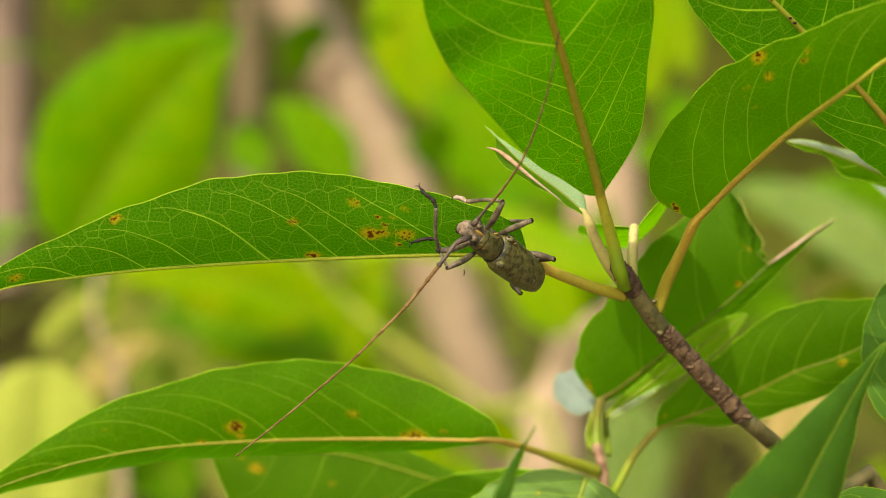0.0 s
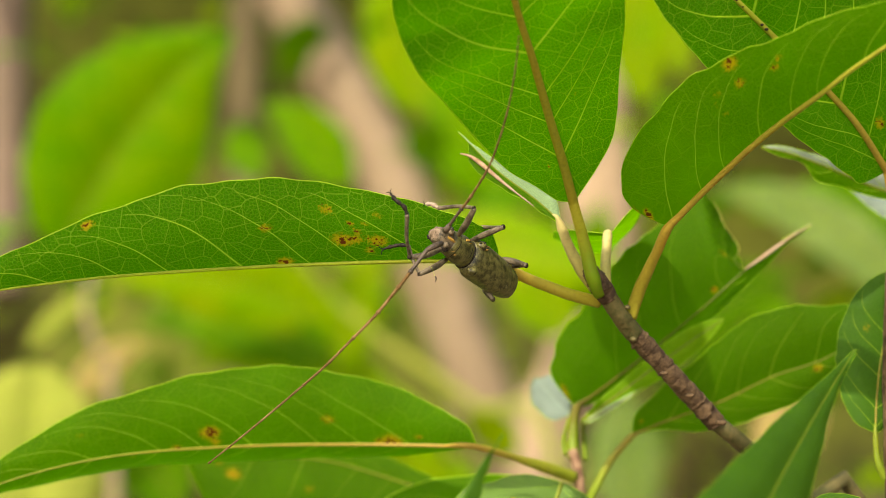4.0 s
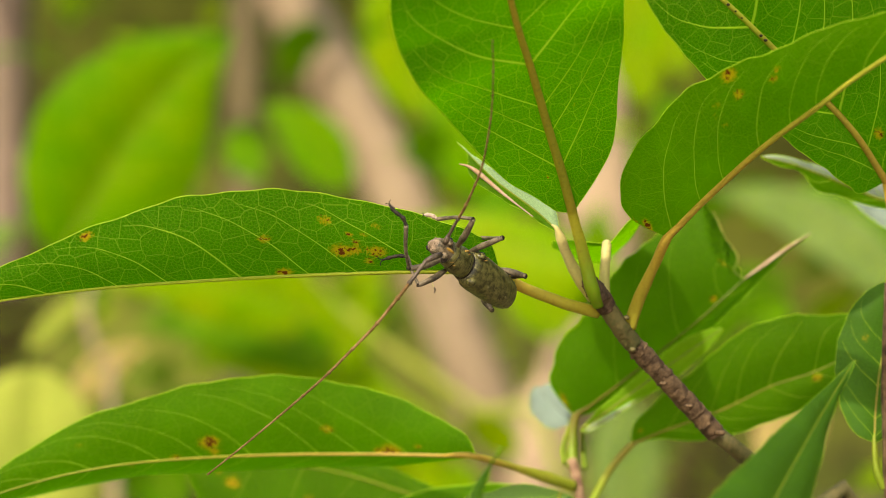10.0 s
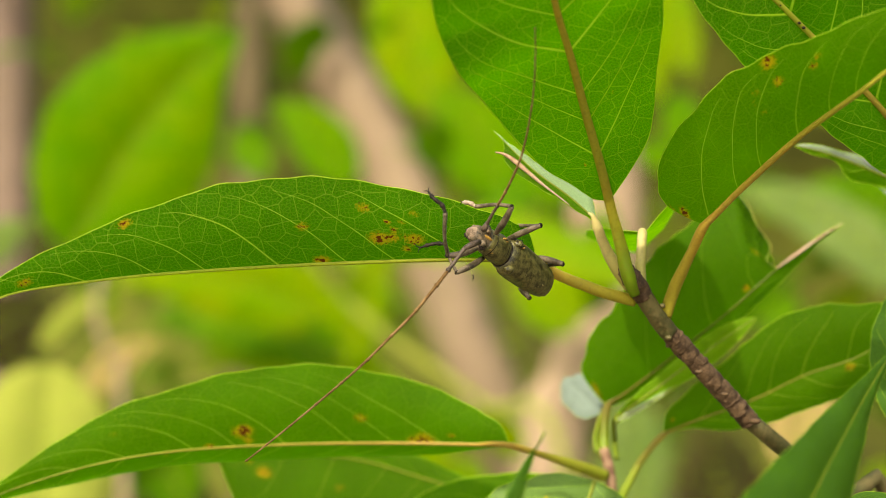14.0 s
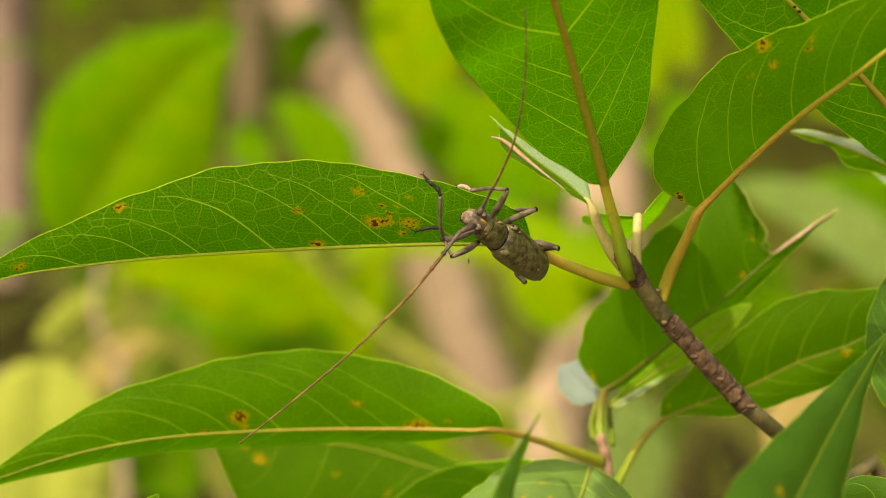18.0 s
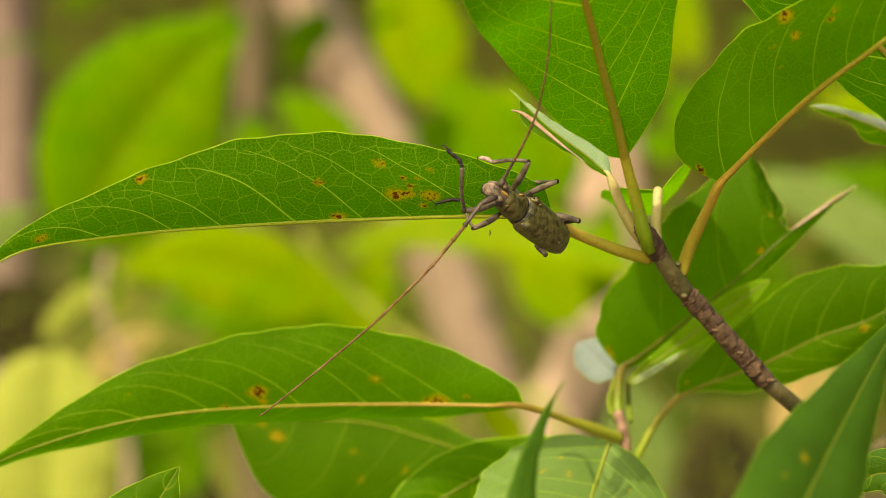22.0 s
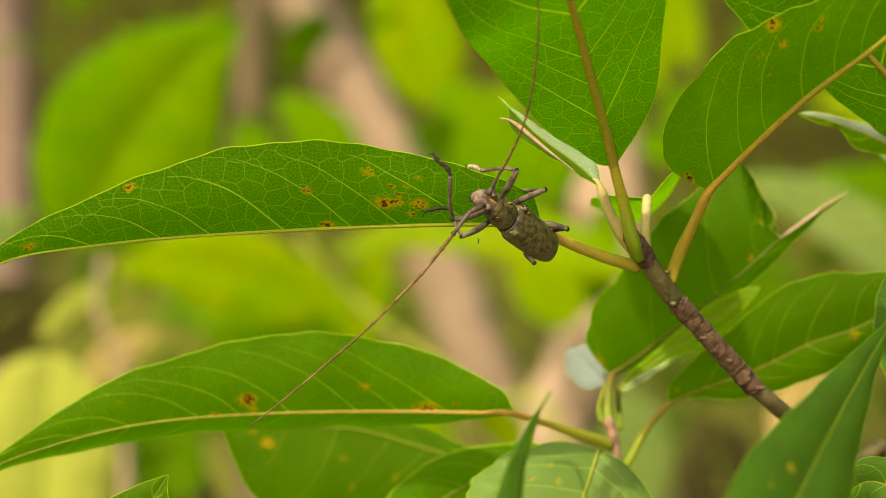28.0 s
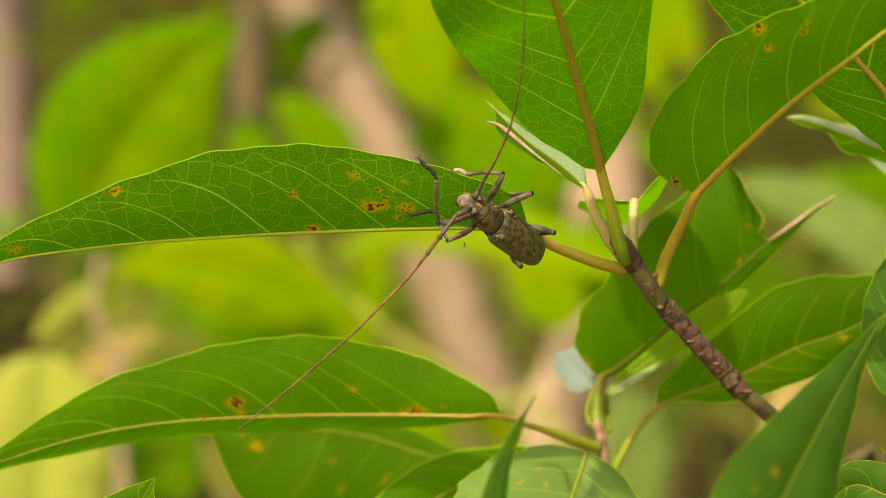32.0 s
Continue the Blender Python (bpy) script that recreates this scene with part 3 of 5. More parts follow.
# narrow leaf seen along its edge, silvery, with a dry margin
leaf(twig, [mm(44.5, 786, 11.1), mm(36.9, 788, 17.9), mm(25.2, 790, 26.8), mm(13.2, 794, 38.9)],
     [(-1, 20, 0, [(0, 1.1), (0.08, 3.8), (0.25, 4.6), (0.5, 3.4), (0.8, 1.2), (1, 0.1)], 0, LEAF_DUSTY),
      (1, -15, 0, [(0, 0.9), (0.2, 2.4), (0.5, 3.6), (0.72, 4.6), (0.80, 3.6), (0.86, 1.0), (1, 0.1)], 0, LEAF_TOUGH)],
     stalk=[mm(56.4, 794, -10.5), mm(52.4, 792, -5.2), mm(48.3, 790, 2.0), mm(45.3, 786, 11.5)], stalk_r=(1.78, 1.95, 1.9, 1.6), stalk_mat=STALK_CREAM,
     thick=(0.3, 0.1), rib_mat=STALK_OLIVE, veins=0, rim=0.05, label="narrow silvery leaf with a dry pinkish margin", nu=90, nv=8)
stem(twig, [mm(13.9, 791, 31.9), mm(16.6, 790, 31.2), mm(20.2, 789, 28.8), mm(27.5, 788, 22.6), mm(37.0, 787, 15.2)], (0.2, 0.75, 0.6, 0.26, 0.15), DRY, n=50, label="curled dry pinkish leaf margin", name="dry_margin")
# leaf behind, seen from its stalk's end
leaf(twig, [mm(60.8, 800, 6.3), mm(62.2, 825, 4.6), mm(64.4, 855, 2.0), mm(66.2, 885, 0.0)],
     [(1, 12, 0.22, [(0, 1.2), (0.05, 9.2), (0.2, 18.9), (0.45, 22.0), (0.7, 16.4), (0.9, 6.2), (1, 0.2)], 0.5, LEAF_TOUGH),
      (-1, 20, 0.72, [(0, 1.3), (0.05, 9.0), (0.2, 16.6), (0.45, 19.6), (0.7, 14.9), (0.9, 6.4), (1, 0.2)], 0.3, LEAF_TOUGH)],
     stalk=[mm(60.2, 796, -9.1), mm(60.0, 797, -2.5), mm(60.8, 800, 6.3)], stalk_r=(1.6, 1.65, 1.55), stalk_mat=STALK_CREAM,
     thick=(0.9, 0.3), veins=7, label="small dark green leaf seen end on", nu=50, nv=12)

# ---- the lower shoot ----
shoot = thing("leafy_shoot", mm(65.3, 890, -92.9), "short shoot with green leaves on yellowish stalks", "shoot")
stem(shoot, [mm(54.4, 893, -69.7), mm(55.8, 891, -74.3), mm(56.8, 889, -79.4), mm(57.6, 892, -93.1), mm(60.0, 900, -125.3), mm(110, 930, -420), mm(120, 960, -1410)],
     (1.80, 3.20, 3.60, 5, 6, 8), BARK_PINK, rings=30, n=240, label="pinkish brown scarred shoot")
leaf(shoot, [mm(19.5, 848, -64.8), mm(-16.2, 856, -64.7), mm(-54.4, 852, -64.8), mm(-92.0, 845, -66.5), mm(-120.1, 842, -71.0), mm(-148.1, 840, -79.5), mm(-164.7, 838, -87.5)],
     [(-1, -12, 0, [(0, 0.8), (0.012, 5.1), (0.05, 10.7), (0.12, 17.5), (0.2, 23.0), (0.3, 26.9), (0.4, 27.7), (0.5, 25.3), (0.6, 21.4), (0.7, 16.8), (0.8, 10.5), (0.9, 4.5), (1, 0.2)], 0.15, LEAF_SOFT),
      (1, 74, 0, [(0, 1.4), (0.05, 8.3), (0.2, 19.4), (0.4, 22.8), (0.6, 22.1), (0.8, 18.0), (0.95, 6.2), (1, 0.7)], 0, LEAF_SOFT)],
     stalk=[mm(54.3, 888, -78.5), mm(40.4, 872, -72.8), mm(19.5, 848, -64.8)], stalk_r=(2.2, 2.1, 1.2), stalk_mat=STALK_LOW,
     thick=(0.75, 0.12), veins=9, vein_r=0.09, rim=0.14, label="green leaf with rust and yellow spots",
     spots=((.155,.06,3.2,.85,0),(.105,.2,1.3,.65,0),(.175,.05,2.0,.7,0),(.27,.37,1.8,.75,0),(.48,.22,2.6,1,0),(.47,.08,1.6,.8,0),(.54,.02,1.6,.8,0),(.62,.1,1.2,.5,1),(.7,.55,1.5,.4,0)))
leaf(shoot, [mm(56.1, 898, -54.7), mm(73.3, 890, -41.0), mm(98.2, 880, -19.8), mm(115.2, 880, -4.8), mm(137.6, 884, 10.5)],
     [(1, -10, 0, [(0, 0.6), (0.02, 10.5), (0.09, 21.0), (0.24, 27.5), (0.45, 32.7), (0.61, 33.0), (0.672, 30.8), (0.699, 28.8), (0.709, 23.0), (0.716, 19.4), (0.725, 17.2), (0.731, 12.4), (0.740, 10.2), (0.747, 5.0), (0.756, 1.4), (0.9, 1.2), (1, 0.2)], 0.3, LEAF_SHADE),
      (-1, 34, 0, [(0, 0.8), (0.05, 2.6), (0.2, 4.6), (0.5, 6.2), (0.7, 5.6), (0.8, 4.0), (0.9, 1.8), (1, 0.3)], 0, LEAF_SHADE)],
     stalk=[mm(54.8, 893, -72.5), mm(54.8, 896, -65.3), mm(56.1, 898, -54.7)], stalk_r=(2.21, 2.01, 1.62), stalk_mat=STALK_SHADE,
     thick=(0.55, 0.25), veins=6, vein_r=0.06, label="broad green leaf with a bitten edge and dry tip", nu=260, nv=34, lean=0.50, spots=((.02,.6,1.8,.7,0),(.62,.07,1.3,.9,0),(.72,.5,1.2,.5,0)))
leaf(shoot, [mm(57.4, 880, -58.2), mm(69.5, 877, -48.9), mm(84.0, 876, -38.0), mm(96.0, 876, -29.4), mm(106.2, 876, -22.6)],
     [(1, 12, 0, [(0, 0.6), (0.1, 1.8), (0.4, 3.4), (0.65, 4.5), (0.85, 3.8), (0.95, 2.0), (1, 0.2)], 0, LEAF_FRESH),
      (-1, -8, 0, [(0, 0.6), (0.1, 1.9), (0.4, 3.8), (0.65, 4.7), (0.85, 3.4), (0.95, 1.6), (1, 0.2)], 0, LEAF_FRESH)],
     stalk=[mm(59.1, 894, -73.2), mm(58.6, 898, -66.4), mm(58.6, 902, -59.0)], stalk_r=(1.01, 1.01, 0.81), stalk_mat=STALK_OLIVE,
     thick=(0.5, 0.2), veins=0, label="fresh bright green leaf", nu=50, nv=8)
leaf(shoot, [mm(57.2, 874, -58.8), mm(66.4, 873, -53.4), mm(78.4, 873, -46.0)],
     [(1, 10, 0, [(0, 0.6), (0.2, 1.0), (0.6, 0.9), (1, 0.2)], 0, LEAF_SILVER), (-1, 0, 0, [(0, 0.6), (0.2, 1.0), (0.6, 0.8), (1, 0.2)], 0, LEAF_SILVER)],
     thick=(0.4, 0.2), veins=0, label="narrow silvery young leaf", nu=30, nv=6)
leaf(shoot, [mm(54.5, 905, -57.6), mm(50.6, 915, -54.3), mm(42.3, 935, -46.5)],
     [(1, 10, 0, [(0, 0.6), (0.15, 5.0), (0.5, 7.1), (0.85, 5.0), (1, 0.2)], 0.2, LEAF_PALE), (-1, 10, 0, [(0, 0.6), (0.15, 4.2), (0.5, 5.9), (0.85, 4.6), (1, 0.2)], 0.2, LEAF_PALE)],
     stalk=[mm(52.2, 893, -71.1), mm(51.7, 898, -65.4), mm(54.5, 905, -57.6)], stalk_r=(1.01, 1.01, 0.81), stalk_mat=STALK_OLIVE,
     thick=(0.35, 0.15), rib_mat=LEAF_PALE, rim=0.05, veins=0, label="small silvery leaf", nu=40, nv=8)
leaf(shoot, [mm(75.9, 892, -64.2), mm(85.6, 888, -59.5), mm(105.8, 880, -51.4), mm(122.9, 872, -42.3), mm(142.6, 866, -34.5), mm(165.9, 862, -17.3)],
     [(1, -12, 0, [(0, 0.6), (0.03, 5.2), (0.1, 9.3), (0.2, 14.1), (0.35, 18.6), (0.55, 22.6), (0.7, 21.0), (0.85, 12.9), (0.95, 4.8), (1, 0.2)], 0.1, LEAF_TOUGH),
      (-1, 15, 0, [(0, 0.4), (0.08, 1.6), (0.2, 7.0), (0.4, 11.0), (0.6, 12.3), (0.8, 8.6), (0.95, 2.9), (1, 0.2)], 0, LEAF_TOUGH)],
     stalk=[mm(57.6, 891, -92.0), mm(62.6, 891, -82.8), mm(68.0, 892, -73.2), mm(76.4, 892, -64.6)], stalk_r=(1.6, 1.45, 1.40, 1.20), stalk_mat=STALK_BROWN, thick=(0.42, 0.15),
     veins=7, vein_r=0.06, label="long green leaf reaching out behind the twig", spots=((.67,.18,1.8,.6,1),(.05,.5,1.2,.5,0)))
leaf(shoot, [mm(48.5, 850, -77.2), mm(45.6, 846, -85.4), mm(41.8, 840, -95.3), mm(35.5, 828, -113.6), mm(29.5, 818, -132.7)],
     [(-1, 6, 0, [(0, 1.5), (0.02, 9.0), (0.06, 16.0), (0.12, 21.5), (0.25, 31.0), (0.4, 37.0), (0.6, 35.0), (0.8, 21.5), (1, 0.4)], 0.1, LEAF_WAX),
      (1, 4, 0, [(0, 1.5), (0.02, 7.4), (0.06, 13.6), (0.12, 19.8), (0.25, 28.5), (0.4, 33.0), (0.6, 30.0), (0.8, 18.8), (1, 0.4)], 0.05, LEAF_WAX)],
     thick=(0.76, 0.36), vein_r=0.05, veins=8, label="glossy green leaf, upper side, with small brown specks",
     spots=((.2,.5,1.0,.6,0),(.26,.3,1.3,.6,0),(.3,.55,1.2,.6,0),(.22,.42,.9,.6,1)))
leaf(shoot, [mm(45.1, 895, -82.1), mm(14.8, 890, -88.5), mm(-9.2, 884, -100.3), mm(-36.9, 880, -120.1)],
     [(-1, 5, 0, [(0, 0.6), (0.1, 4.8), (0.3, 9.2), (0.5, 13.2), (0.7, 12.0), (0.9, 4.8), (1, 0.2)], 0, LEAF_SOFT), (1, 30, 0, [(0, 0.7), (0.1, 6.9), (0.3, 13.8), (0.5, 17.3), (0.7, 13.8), (0.9, 5.5), (1, 0.2)], 0, LEAF_SOFT)],
     thick=(0.6, 0.2), veins=6, rim=0.3, vein_r=0.06, label="low green leaf with a pale rim", nu=60, nv=12)
leaf(shoot, [mm(26.1, 925, -94.0), mm(-5.1, 925, -84.4), mm(-36.2, 922, -75.5), mm(-67.1, 918, -74.2), mm(-85.0, 915, -72.5)],
     [(1, 8, 0, [(0, 0.8), (0.1, 12.6), (0.3, 27.2), (0.55, 36.6), (0.8, 32.5), (0.9, 23.0), (0.96, 10.5), (1, 0.8)], 0, LEAF_TOUGH), (-1, 20, 0, [(0, 0.4), (0.3, 6.6), (0.6, 7.9), (0.9, 3.1), (1, 0.2)], 0, LEAF_TOUGH)],
     thick=(0.6, 0.2), rim=0.1, vein_r=0.03, veins=6, label="broad green leaf below, with brown specks", nu=60, nv=14, spots=((.85,.2,2.4,.8,0),(.9,.08,1.6,.7,0),(.6,.3,1.8,.6,0),(.55,.55,2.2,.6,0),(.4,.4,1.8,.65,0),(.3,.2,1.6,.5,0),(.7,.6,1.6,.5,0),(.48,.25,1.2,.55,0)))

stem(shoot, [mm(102.6, 873, 18.6), mm(104.4, 873.5, 14.8), mm(106.6, 874, 9.7), mm(111.6, 876, 2.6), mm(110.4, 877, -2.2), mm(114.0, 878, -5.6)], (0.1, 0.24, 0.14, 0.28, 0.16, 0.12), EDGE, n=60, label="pale curled edge of the bite", name="bitten_edge")
stem(shoot, [mm(114.3, 879, -5.1), mm(120.9, 880, -0.6), mm(130.1, 882, 5.8), mm(138.0, 884, 10.7)], (0.30, 0.66, 0.50, 0.15), DRY, n=30, label="dry pinkish leaf tip", name="leaf_tip")

# ---- the second stem at the edge of the view ----
side = thing("ringed_twig", mm(154.7, 818, -97.0), "upright ringed brown stem with large leaves", "twig")
stem(side, [mm(153.4, 812, -5.9), mm(153.2, 814, -23.3), mm(153.1, 815, -41.7), mm(154.0, 816, -67.4), mm(155.4, 818, -97.0), mm(163.9, 830, -191.9), mm(170, 850, -700), mm(180, 870, -1410)],
     (2.01, 2.75, 3.31, 4.5, 6, 8), BARK, rings=60, n=300, label="brown bark with ring scars")
leaf(side, [mm(149.7, 800, 26.7), mm(138.0, 785, 40.4), mm(125.5, 772, 51.5), mm(105.6, 752, 67.2), mm(90.2, 738, 79.0), mm(71.1, 724, 92.3), mm(52.5, 712, 103.6)],
     [(1, -5, 0, [(0, 0.7), (0.015, 6.8), (0.06, 10.6), (0.15, 14.3), (0.3, 17.5), (0.48, 20.0), (0.62, 20.2), (0.75, 17.0), (0.9, 8.0), (1, 0.2)], 0.1, None),
      (-1, -15, 0, [(0, 0.7), (0.015, 7.0), (0.06, 15.8), (0.15, 26.4), (0.3, 33.4), (0.48, 36.0), (0.62, 31.6), (0.8, 19.3), (0.93, 7.0), (1, 0.2)], 0.2, None)],
     stalk=[mm(153.6, 812, -7.2), mm(152.9, 806, 9.6), mm(149.7, 800, 26.7)], stalk_r=(1.83, 1.81, 1.26), stalk_mat=STALK_FOLD,
     thick=(1.26, 0.48), veins=8, mat=LEAF_VEINED, run=0.2, vein_r=0.11, label="broad green leaf, underside with pale net of veins",
     spots=((.13,.25,1.8,.8,1),(.3,.4,.9,.6,1),(.4,.3,.8,.5,1),(.45,.1,.9,.6,1)))
leaf(side, [mm(149.2, 818, -57.7), mm(150.4, 822, -45.8), mm(152.9, 826, -31.2), mm(157.0, 828, -16.4), mm(162.0, 830, -5.2)],
     [(1, 5, 0, [(0, 0.7), (0.03, 4.7), (0.1, 8.6), (0.25, 12.3), (0.45, 14.9), (0.65, 14.5), (0.85, 10.4), (0.95, 5.2), (1, 0.2)], 0.1, LEAF_TOP),
      (-1, 15, 0, [(0, 0.8), (0.1, 7.7), (0.3, 11.5), (0.6, 11.5), (0.9, 4.6), (1, 0.2)], 0.1, LEAF_TOP)],
     stalk=[mm(152.3, 817, -72.7), mm(149.7, 817, -66.6), mm(149.2, 818, -57.7)], stalk_r=(1.29, 1.29, 0.92), stalk_mat=STALK_OLIVE,
     thick=(0.35, 0.12), rib_mat=STALK_BROWN, rim=0.07, veins=6, vein_r=0.06, label="dark green leaf beside the brown stem", spots=((.6,.45,1.3,.5,0),(.45,.55,.9,.5,0)), nu=60, nv=12)
leaf(side, [mm(173.3, 860, 18.6), mm(157.5, 858, 22.4), mm(136.9, 850, 30.2), mm(124.8, 846, 34.1), mm(115.4, 844, 36.1)],
     [(-1, -20, 0, [(0, 0.6), (0.15, 6.4), (0.4, 6.2), (0.6, 3.2), (0.8, 2.4), (0.93, 1.6), (1, 0.2)], 0, LEAF_SILVER), (1, 10, 0, [(0, 0.6), (0.2, 2.7), (0.5, 4.3), (0.66, 5.0), (0.72, 2.3), (0.9, 1.6), (1, 0.2)], 0, LEAF_SOFT)],
     thick=(0.6, 0.3), veins=4, vein_r=0.12, label="narrow green leaf with a silvery half and a torn lobe", nu=60, nv=8)
leaf(side, [mm(184.8, 900, 9.0), mm(166.4, 905, 21.9), mm(145.8, 910, 37.5)],
     [(1, 0, 0, [(0, 0.6), (0.2, 5.3), (0.6, 6.1), (0.9, 2.4), (1, 0.2)], 0, LEAF_PALE), (-1, 0, 0, [(0, 0.6), (0.2, 2.0), (0.6, 2.4), (0.9, 1.2), (1, 0.2)], 0, LEAF_PALE)],
     thick=(0.6, 0.3), veins=0, label="silvery leaf, underside", nu=40, nv=8)

for k, (place, size) in enumerate(((mm(90.0, 736, 78.8), 0.7), (mm(92.4, 737, 76.9), 0.9), (mm(94.8, 739, 75.1), 0.6), (mm(96.9, 741, 73.3), 0.5), (mm(103.4, 748, 68.7), 0.9), (mm(105.0, 750, 67.5), 1.0))):
    knob(side, place, size * 0.6, 0.8, LIMB_DARK, "dark_fleck")

# ---- leaves nearer than the twig ----
front = thing("low_branch", mm(104.4, 620, -107.0), "low branch bearing smooth dark green leaves", "branch")
stem(front, [mm(65.9, 610, -103.8), mm(82.9, 615, -113.0), mm(112.2, 625, -126.2), mm(143.4, 640, -146.6), mm(150, 660, -500), mm(160, 680, -1410)], (2, 3, 4, 6), BARK_GREEN, rings=16)
stem(front, [mm(150, 665, -420), mm(151.8, 730, -119.6), mm(148.1, 760, -89.9)], (3, 1.5, 1.2), BARK_GREEN, n=40)
leaf(front, [mm(65.0, 600, -102.0), mm(78.1, 615, -79.8), mm(93.7, 650, -61.3), mm(112.1, 690, -41.3), mm(125.8, 715, -26.5)],
     [(1, -8, 0, [(0, 0.6), (0.05, 9.5), (0.15, 15.8), (0.3, 17.0), (0.42, 14.6), (0.55, 11.4), (0.7, 7.8), (0.85, 3.8), (0.95, 1.3), (1, 0.1)], 0.1, LEAF_TOP),
      (-1, 25, 0, [(0, 0.6), (0.05, 7.8), (0.15, 15.5), (0.3, 17.4), (0.42, 15.2), (0.55, 11.5), (0.7, 7.0), (0.85, 3.1), (0.95, 1.2), (1, 0.2)], 0.1, LEAF_TOP)],
     thick=(0.25, 0.1), rim=0.05, veins=0, label="large smooth dark green leaf with a rusty spot, on a low branch", spots=((.35,.35,2.4,.5,0),(.27,.5,1.2,.5,0)))
leaf(front, [mm(11.9, 640, -103.4), mm(12.6, 642, -86.4), mm(13.5, 645, -73.6), mm(17.6, 650, -58.0), mm(24.0, 655, -46.2)],
     [(1, -20, 0, [(0, 0.5), (0.2, 4.6), (0.4, 4.9), (0.6, 3.7), (0.8, 1.5), (0.93, 0.6), (1, 0.1)], 0, LEAF_TOP), (-1, 40, 0, [(0, 0.6), (0.2, 4.5), (0.4, 4.2), (0.6, 3.0), (0.8, 1.5), (0.93, 0.6), (1, 0.1)], 0, LEAF_TOP)],
     thick=(0.12, 0.06), rim=0.04, rib_mat=LEAF_TOP, veins=0, label="narrow upright blue-green leaf tip", nu=60, nv=8)
leaf(front, [mm(148.1, 760, -89.9), mm(136.3, 770, -84.0), mm(126.8, 775, -81.0), mm(117.2, 780, -88.4)],
     [(1, -5, 0, [(0, 0.5), (0.2, 5.2), (0.5, 6.9), (0.8, 4.2), (1, 0.2)], 0, LEAF_TOP), (-1, -5, 0, [(0, 0.5), (0.2, 6.3), (0.5, 8.7), (0.8, 5.2), (1, 0.2)], 0, LEAF_TOP)],
     thick=(0.25, 0.1), rim=0.05, rib_mat=STALK_BROWN, vein_r=0.04, veins=4, label="small green leaf low down", nu=40, nv=8)
sapling = thing("sapling", mm(-120, 780, -1400), "thin sapling with one fresh green leaf", "sapling")
stem(sapling, [mm(-105.7, 760, -113.8), mm(-112.2, 764, -141.8), mm(-118, 775, -700), mm(-120, 780, -1410)], (1.2, 2, 3, 5), BARK_GREEN, n=60)
leaf(sapling, [mm(-105.7, 760, -113.8), mm(-100.8, 762, -101.2), mm(-94.2, 764, -88.6), mm(-88.0, 766, -78.1)],
     [(1, -10, 0, [(0, 0.5), (0.2, 15.4), (0.5, 14.6), (0.8, 6.9), (1, 0.2)], 0, LEAF_TOUGH), (-1, 10, 0, [(0, 0.5), (0.2, 12.0), (0.5, 12.0), (0.8, 5.1), (0.95, 1.0), (1, 0.2)], 0, LEAF_TOUGH)],
     thick=(0.3, 0.1), rim=0.1, vein_r=0.04, veins=5, label="leaf tip, fresh green", nu=40, nv=8)

# ---- the longhorn beetle ----
HEAD, TAIL = mm(6.1, 748, 6.9), mm(29.6, 778, -10.0)
FORE = (HEAD - TAIL).normalized()
BACK = Vector((0.10, -1.0, 0.22))
BACK = (BACK - FORE * BACK.dot(FORE)).normalized()
RIGHT = FORE.cross(BACK)
BODY = (HEAD - TAIL).length * 1000


def body(x, y, z):
    """A place on the beetle: millimetres to its right, forward of its tail, and out from its back."""
    return TAIL + (RIGHT * x + FORE * y + BACK * z) / 1000


beetle = thing("longhorn_beetle", body(0, BODY * 0.5, -4), "grey-brown longhorn beetle with very long antennae, clinging to a leaf", "beetle")


def loft(rows, sides=32, half=0, notch=0.0):
    """Rings along the body: (y, half width, top, bottom). half: +1 or -1 keeps one side of the back's seam."""
    a = np.array(rows, float)
    n = 28
    s = np.linspace(0, 1, n)
    k = np.linspace(0, 1, len(a))
    a = np.stack([np.interp(s, k, a[:, j]) for j in range(4)], 1)
    for _ in range(2):
        a[1:-1] = 0.25 * a[:-2] + 0.5 * a[1:-1] + 0.25 * a[2:]
    verts, faces = [], []
    for i in range(n):
        y, w, top, low = a[i]
        for j in range(sides):
            t = 2 * math.pi * j / sides if not half else math.pi * j / (sides - 1) - math.pi / 2
            c, q = math.cos(t), math.sin(t)
            x = w * math.copysign(abs(c) ** 0.85, c) * (half or 1)
            z = top * abs(q) ** 0.9 if q > 0 else -low * abs(q) ** 0.9
            if half:
                x += half * 0.12 - half * notch * max(0.0, q) ** 8
            grain = 1 + 0.012 * noise.noise(Vector((x * 0.9, y * 0.7, z * 0.9)))
            verts.append(body(x * grain, y, z * grain))
    for i in range(n - 1):
        for j in range(sides if not half else sides - 1):
            p, r = i * sides + j, i * sides + (j + 1) % sides
            faces.append((p, r, r + sides, p + sides))
    faces.append(tuple(range(sides))[::-1])
    faces.append(tuple((n - 1) * sides + j for j in range(sides)))
    return verts, faces


def beetle_part(name, shape, mat, label="", parent=None, at_place=None):
    base = at_place or beetle.location.copy()
    vs, fs = shape
    ob = new(name, mesh_of(name, [Vector(v) - base for v in vs], fs, mat))
    ob.location = base
    under(ob, parent or beetle)
    if label:
        ob["label"] = label
    return ob


